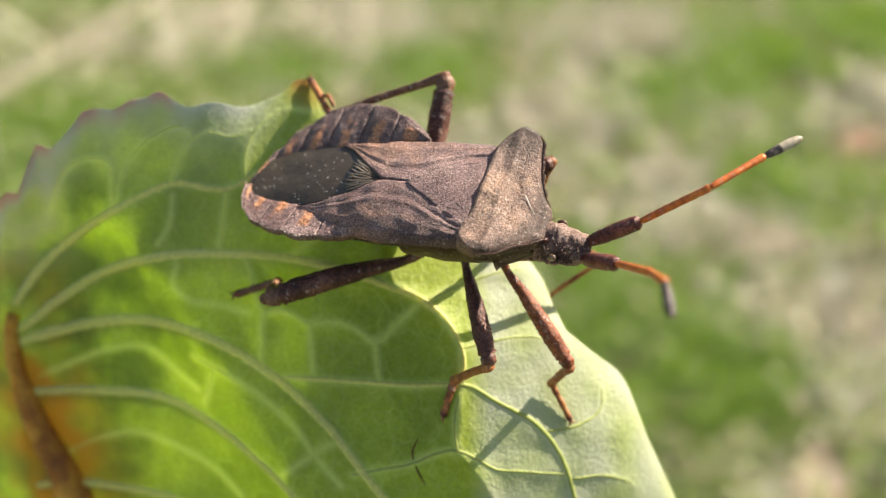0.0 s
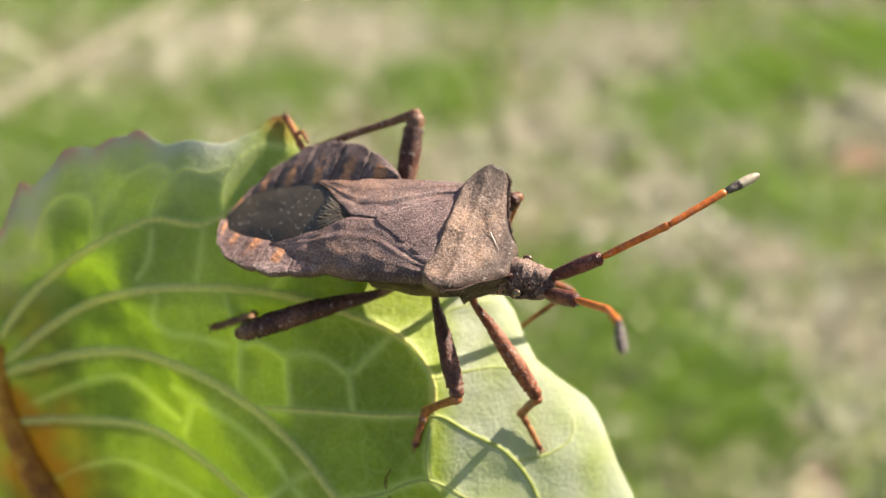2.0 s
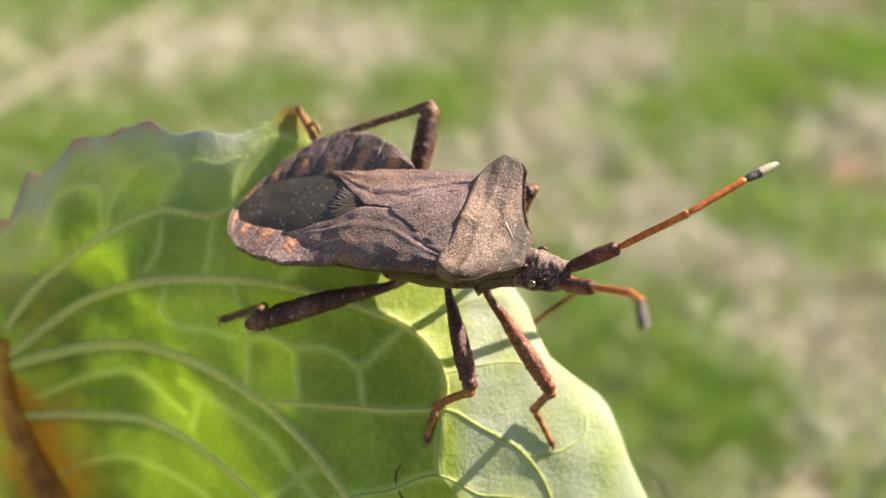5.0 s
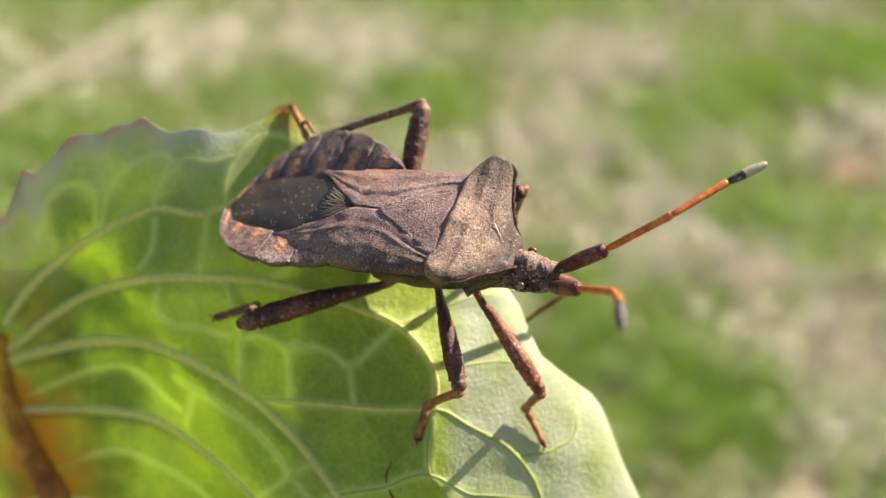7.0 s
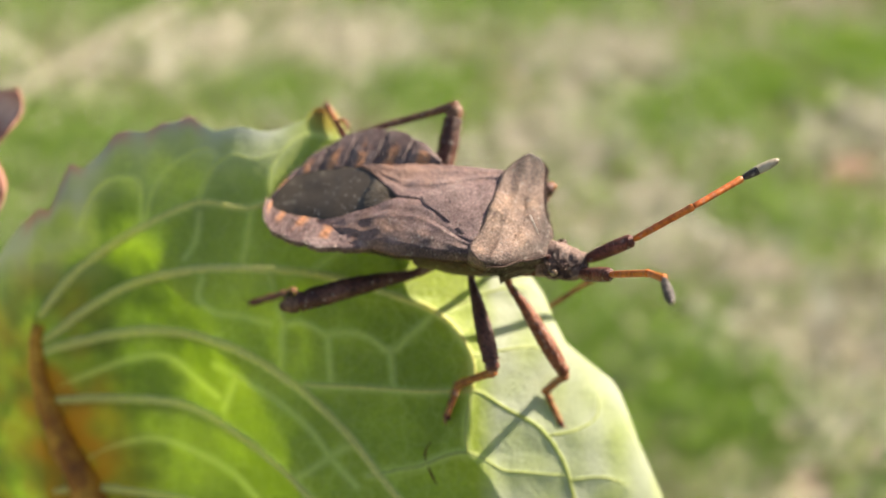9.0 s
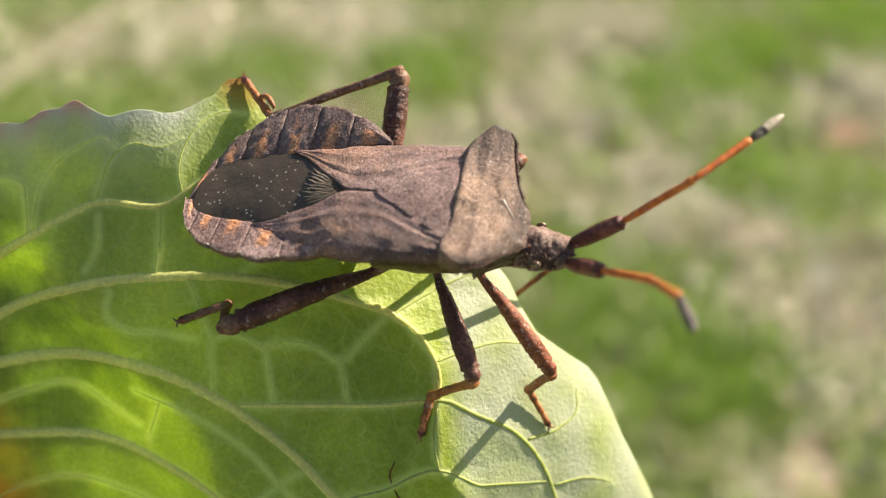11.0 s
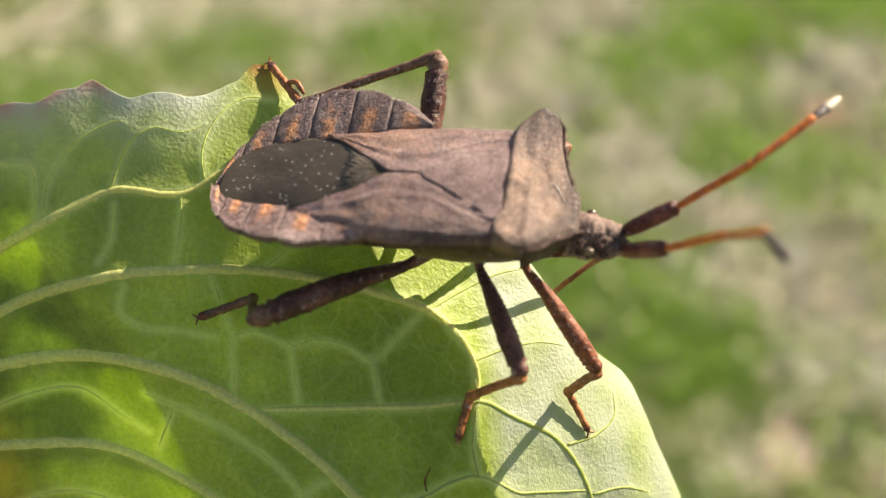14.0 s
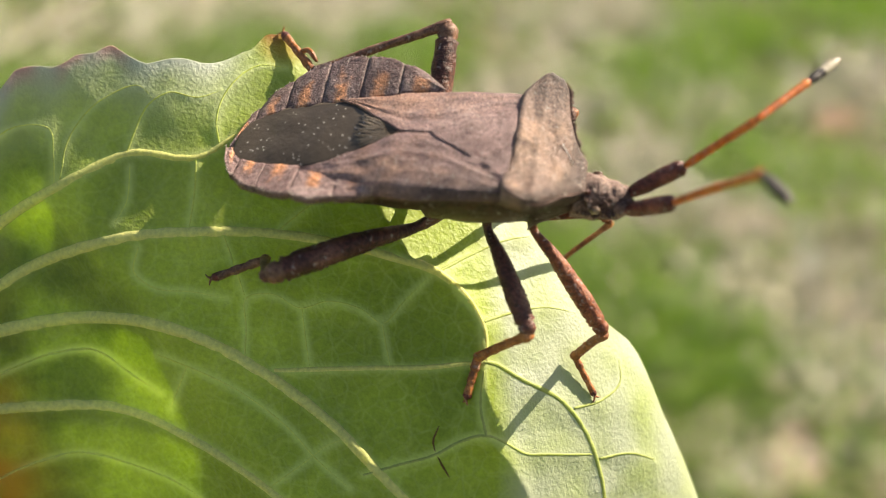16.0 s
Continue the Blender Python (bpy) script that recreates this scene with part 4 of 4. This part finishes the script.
def pronotum(bug):
    bm = bmesh.new()
    n, m = 46, 57
    plate(bm, [[pronotum_point(2 * j / (m - 1) - 1, i / (n - 1)) for j in range(m)] for i in range(n)], 0.05)
    shield = part("pronotum", bm, PRONOTUM, bug, "broad brown pronotum with blunt pointed shoulders")
    def tan(x, y, z):
        ridge = bump_at(x, 0, lerp(y, (-0.28, -0.09), (0, -0.085), (0.3, -0.04)), 0, 0.05, 1) * lerp(y, (-0.3, 0.35), (0.05, 0.5), (0.2, 0.0))
        spots = bump_at(x, y, 0.03, 0.12, 0.03, 0.05) + 0.8 * bump_at(x, y, 0.035, -0.06, 0.03, 0.06)
        return (ridge + 0.8 * spots + 0.25 * bump_at(x, y, -0.03, 0.02, 0.08, 0.14)) * (0.7 + 0.8 * noise.noise((x * 28, y * 28, 1)))

    # shade of the left shoulder and the steep front, put into the colour
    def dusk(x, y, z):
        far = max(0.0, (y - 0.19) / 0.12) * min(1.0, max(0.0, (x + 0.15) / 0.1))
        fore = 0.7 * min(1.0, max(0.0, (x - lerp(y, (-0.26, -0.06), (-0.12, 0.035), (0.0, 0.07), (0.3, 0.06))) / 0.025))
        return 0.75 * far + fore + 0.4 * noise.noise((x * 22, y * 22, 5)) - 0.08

    painted(shield, "orange", tan)
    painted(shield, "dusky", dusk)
    rng = random.Random(4)
    bm = bmesh.new()
    for side in (1, -1):
        for k in range(46):
            q = side * (0.26 + 0.74 * k / 45)
            a = Vector(pronotum_point(q, 0.985)) - Vector((0, 0, 0.012))
            tube(bm, [a, a + Vector((0.016, side * 0.006, 0.012)) * rng.uniform(0.6, 1.2)], [0.0055, 0.0016], 5)
    tagged(part("toothed_edge", bm, HEAD, shield, "fine dark teeth along the shoulder"), kind="stuff")
    bm = bmesh.new()
    ends = [Vector(pronotum_point(y / 0.345, (x - pronotum_edge(y / 0.345)[0]) / (pronotum_edge(y / 0.345)[1] - pronotum_edge(y / 0.345)[0]))) for x, y in ((0.052, 0.058), (0.096, 0.009))]
    tube(bm, [p + Vector((0, 0, 0.008)) for p in ends], [0.0022, 0.0016], 6)
    part("straw_scrap", bm, SCRAP, shield, "pale dry scrap stuck on it")
    bm = bmesh.new()
    tube(bm, spline([(-0.04, 0, -0.19), (0.06, 0, -0.195), (0.135, 0, -0.195)], 8), np.linspace(0.17, 0.070, 9), 18, 0.85, 0.02, 3)
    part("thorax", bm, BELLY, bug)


def head(bug):
    bm = bmesh.new()
    xs = [0.12, 0.15, 0.18, 0.20, 0.23, 0.26, 0.29, 0.315, 0.33]
    rr = [0.086, 0.080, 0.084, 0.084, 0.078, 0.072, 0.062, 0.046, 0.022]
    tube(bm, spline([(x, 0, -0.188 - 0.13 * (x - 0.12)) for x in xs], 40), np.interp(np.linspace(xs[0], xs[-1], 41), xs, rr), 30, 0.76, 0.012, 6)
    rng = random.Random(8)
    for _ in range(240):
        x, a = rng.uniform(0.14, 0.325), rng.uniform(-0.3, math.pi + 0.3)
        r = float(np.interp(x, xs, rr))
        p = Vector((x, math.cos(a) * r, -0.188 - 0.13 * (x - 0.12) + math.sin(a) * r * 0.76))
        o = Vector((0.3, math.cos(a), math.sin(a)))
        tube(bm, [p - o * 0.006, p + o * rng.uniform(0.001, 0.007)], [rng.uniform(0.004, 0.007), 0.002], 6)
    for side in (1, -1):
        tube(bm, [(0.30, side * 0.020, -0.185), (0.325, side * 0.026, -0.172), (0.345, side * 0.028, -0.170)], [0.012, 0.008, 0.002], 7)
    for v in bm.verts:
        v.co += Vector((0, v.co.y, v.co.z + 0.20)).normalized() * (0.007 * noise.noise(v.co * 38) + 0.004 * noise.noise(v.co * 95))
    skull = part("head", bm, HEAD, bug, "narrow rough brown head")
    skull.location = Vector((-0.012, -0.026, -0.014)) * U
    for side in (1, -1):
        bm = bmesh.new()
        bmesh.ops.create_uvsphere(bm, u_segments=18, v_segments=12, radius=0.0165)
        bmesh.ops.scale(bm, vec=(1.2, 0.8, 1.0), verts=bm.verts)
        bmesh.ops.translate(bm, vec=(0.200, side * 0.086, -0.172), verts=bm.verts)
        part("eye", bm, EYE_MAT, skull, "pale bead-like eye")
        bm = bmesh.new()
        bmesh.ops.create_uvsphere(bm, u_segments=12, v_segments=8, radius=0.011)
        bmesh.ops.translate(bm, vec=(0.168, side * 0.036, -0.188 + 0.0715 * 0.76), verts=bm.verts)
        part("ocellus", bm, SCAPE, skull, "small dark red simple eye")
        bm = bmesh.new()
        tube(bm, spline([(0.27, side * 0.035, -0.20), (0.30, side * 0.042, -0.20), (0.318, side * 0.045, -0.198)], 6), [0.026, 0.028, 0.029, 0.029, 0.027, 0.024, 0.018], 12, 1.0, 0.06, 2)
        part("antenna_socket", bm, HEAD, skull)
    bm = bmesh.new()
    tube(bm, spline([(0.31, 0, -0.235), (0.27, 0, -0.27), (0.15, 0, -0.30), (-0.05, 0, -0.36)], 14), np.linspace(0.022, 0.012, 15), 8)
    part("beak", bm, FORELEG, skull)


LEG_JOINTS = {
    # coxa, knee, end of the shin, foot
    "hind right": ((-0.448, -0.105, -0.375), (-0.942, -0.468, -0.303), (-1.024, -0.272, -0.470), (-1.221, -0.352, -0.519)),
    "middle right": ((-0.20, -0.086, -0.355), (0.004, -0.466, -0.485), (-0.186, -0.454, -0.697), (-0.213, -0.580, -0.798)),
    "front right": ((-0.033, -0.074, -0.345), (0.276, -0.305, -0.663), (0.177, -0.292, -0.863), (0.273, -0.379, -0.999)),
    "hind left": ((-0.45, 0.10, -0.36), (-0.435, 0.592, 0.015), (-0.948, 0.406, -0.124), (-1.110, 0.577, -0.086)),
    "middle left": ((-0.20, 0.09, -0.355), (0.074, 0.342, -0.149), (-0.02, 0.30, -0.42), (-0.10, 0.24, -0.56)),
    "front left": ((0.0, 0.10, -0.32), (0.274, 0.293, -0.721), (0.028, 0.101, -0.856), (0.052, 0.085, -0.90)),
}


def limb(bug, where, joints):
    hip, knee, shin, foot = (Vector(j) for j in joints)
    fore = where.startswith("front")
    thick = 1.12 if where.startswith("hind") else 0.92 if where.startswith("middle") else 0.86 if where.endswith("right") else 0.42
    shell = FORELEG if fore else LEG
    k = sum(map(ord, where))
    axis = (knee - hip)
    bow = Vector((0, 0, 0.02)) * axis.length
    bm = bmesh.new()
    root = hip + Vector((0.09 if where.startswith("hind") else 0.0, -0.25 * hip.y, 0.07))
    pts = spline([root, hip, hip + axis * 0.3 + bow, hip + axis * 0.7 + bow, knee], 60)
    prof = np.interp(np.linspace(0, 1, 61), [0, 0.13, 0.18, 0.3, 0.5, 0.75, 0.885, 0.90, 0.915, 0.93, 0.97, 1], [0.024, 0.020, 0.018, 0.025, 0.037, 0.043, 0.0385, 0.043, 0.028, 0.036, 0.035, 0.020]) * thick
    tube(bm, pts, prof, 14, 1.0, 0.035, k, (lambda f: 1 if f > 0.91 else 0) if where.startswith("hind") else None)
    rng = random.Random(k)
    for i in range(40):
        f = rng.uniform(0.28, 0.88)
        p = Vector(pts[int(f * 60)])
        d = axis.normalized()
        o = d.orthogonal().normalized()
        o.rotate(Matrix.Rotation(rng.uniform(0, 6.28), 3, d))
        r = float(np.interp(f, np.linspace(0, 1, 61), prof))
        tube(bm, [p + o * r * 0.9, p + o * (r + rng.uniform(0.001, 0.0032))], [0.0045, 0.002], 5)
    leg = part("leg", bm, (shell, HIND_SHIN), bug, "reddish-brown leg" if fore else "dark brown warty leg")
    bm = bmesh.new()
    d = shin - knee
    tube(bm, spline([knee - d * 0.02, knee + d * 0.12, knee + d * 0.5 + Vector((0, 0, 0.006)), shin], 22), np.interp(np.linspace(0, 1, 23), [0, 0.06, 0.2, 0.85, 1], np.array([0.016, 0.022, 0.0145, 0.0145, 0.018]) * (0.75 if where == "front left" else 1.22)), 10, 1.0, 0.06, k)
    part("shin", bm, HIND_SHIN if where.startswith("hind") else SHIN, leg, "brown shin" if where.startswith("hind") else "orange-brown shin")
    bm = bmesh.new()
    d = foot - shin
    tube(bm, spline([shin, shin + d * 0.3, shin + d * 0.33, shin + d * 0.6, shin + d * 0.64, shin + d], 24), np.interp(np.linspace(0, 1, 25), [0, 0.28, 0.32, 0.38, 0.6, 0.64, 0.7, 0.95, 1], np.array([0.015, 0.020, 0.0135, 0.016, 0.018, 0.0135, 0.016, 0.018, 0.009]) * (0.8 if fore else 1)), 9, 1.0, 0.04, k, lambda f: 1 if f > 0.86 else 0)
    o = d.orthogonal().normalized()
    for s in (1, -1):
        tube(bm, spline([foot, foot + d.normalized() * 0.012 + o * 0.010 * s, foot + d.normalized() * 0.018 + o * 0.022 * s], 5), np.linspace(0.006, 0.002, 6), 6)
    if where == "hind left":
        p = shin + d * 0.5
        tube(bm, spline([p, p + Vector((0.045, -0.005, 0.02)), p + Vector((0.085, -0.045, 0.0))], 8), np.interp(np.linspace(0, 1, 9), [0, 0.7, 1], [0.009, 0.012, 0.006]), 8, 1.0, 0.05, k)
    part("foot", bm, (SHIN if not where == "hind right" else HIND_SHIN, SCAPE), leg)


LENGTHS = (0.235, 0.31, 0.262, 0.168)
PROFILES = (
    ([0, 0.08, 0.3, 0.7, 0.95, 1], [0.012, 0.019, 0.0255, 0.027, 0.024, 0.013]),
    ([0, 0.1, 0.9, 0.97, 1], [0.009, 0.0120, 0.0125, 0.0140, 0.009]),
    ([0, 0.1, 0.85, 0.97, 1], [0.009, 0.0112, 0.0122, 0.0140, 0.008]),
    ([0, 0.12, 0.4, 0.75, 0.93, 1], [0.008, 0.0125, 0.0165, 0.0165, 0.011, 0.003]),
)


def antenna(bug, pale, stout):
    """Four joints; the first carries the other three. Each is drawn along x from its own joint."""
    made = []
    for k in range(4):
        bm = bmesh.new()
        n = 24
        f = np.linspace(0, 1, n + 1)
        tube(bm, [(LENGTHS[k] * a, 0, 0) for a in f], np.interp(f, *PROFILES[k]) * stout, 12, 1.0, 0.03, k, (lambda s: 1 if s > pale else 0) if k == 3 else None)
        mats = (SCAPE, FLAGELLUM, FLAGELLUM, (CLUB, TIP))[k]
        made.append(part(("antenna", "second_joint", "third_joint", "club")[k], bm, mats, bug if k == 0 else made[0], ("antenna with dark base, orange joints and a pale-tipped club", "", "", "dark club with a cream tip")[k]))
    return made


bug = new("squash_bug")
tagged(bug, "brown squash bug with orange-banded abdomen rim standing on a leaf", "insect")
abdomen(bug)
connexivum(bug)
wings(bug)
pronotum(bug)
head(bug)
for where, joints in LEG_JOINTS.items():
    limb(bug, where, joints)
RIGHT_SOCKET, LEFT_SOCKET = Vector((0.300, -0.077, -0.213)), Vector((0.300, 0.0, -0.206))
right_antenna = antenna(bug, 0.93, 1.18)
left_antenna = antenna(bug, 0.40, 1.18)

# the antennae: seconds, then yaw and pitch of each of the four joints, in the insect's space
RIGHT_TURNS = [
    (0, -30, 37, -45, 43, -64, 47, -72, 14),
    (3.5, -32, 38, -41, 43, -63, 46, -72, 21),
    (5, -31, 40, -38, 42, -66, 48, -72, 22),
    (8.5, -31, 43, -36, 46, -65, 48, -71, 22),
    (10.8, -40, 42, -43, 44, -67, 46, -73, 21),
    (11.5, -39, 41, -41, 46, -64, 48, -70, 20),
    (12.5, -34, 41, -36, 49, -63, 53, -70, 25),
    (14.5, -34, 45, -42, 54, -61, 52, -72, 21),
    (16, -29, 44, -52, 55, -59, 54, -66, 17),
]
LEFT_TURNS = [
    (0, 16, 27.5, 15, 35, 51, -5.5, 44, 0),
    (3.5, 17, 26.5, 15, 34, 47, 1.5, 50, -9),
    (5, 17, 27.5, 19, 31, 49, -0.5, 49, -8),
    (8.5, 17, 29.5, 13, 41, 51, -3.5, 37, 12),
    (10.8, 13, 34.5, 15, 42, 47, 0.5, 46, 3),
    (12, 8, 37.5, 5, 48, 42, 12.5, 54, -9),
    (14.5, 6, 41.5, 6, 48, 43, 11.5, 52, -9),
    (16, 8, 38.5, 1, 51, 47, 4.5, 48, 2),
]


def antenna_motion(joints, socket, turns):
    tracks = [[] for _ in joints]
    for t, *angles in turns:
        at, first = Vector(socket), None
        for k in range(4):
            m = pose(0, 0, 0, 0, -angles[2 * k + 1], angles[2 * k])
            tip = m @ Vector((LENGTHS[k] * 0.99, 0, 0))
            m = Matrix.Translation(at * U) @ m
            if first is None:
                first = m
            tracks[k].append((t, m if k == 0 else first.inverted() @ m))
            at = at + tip
    for ob, rows in zip(joints, tracks):
        walk(ob, rows)


def motions():
    walk(leaf, keyed(LEAF_ROWS))
    walk(bug, [(t, m @ BUG_POSE) for t, m in keyed(LEAF_ROWS)])
    antenna_motion(right_antenna, RIGHT_SOCKET, RIGHT_TURNS)
    antenna_motion(left_antenna, LEFT_SOCKET, LEFT_TURNS)


motions()
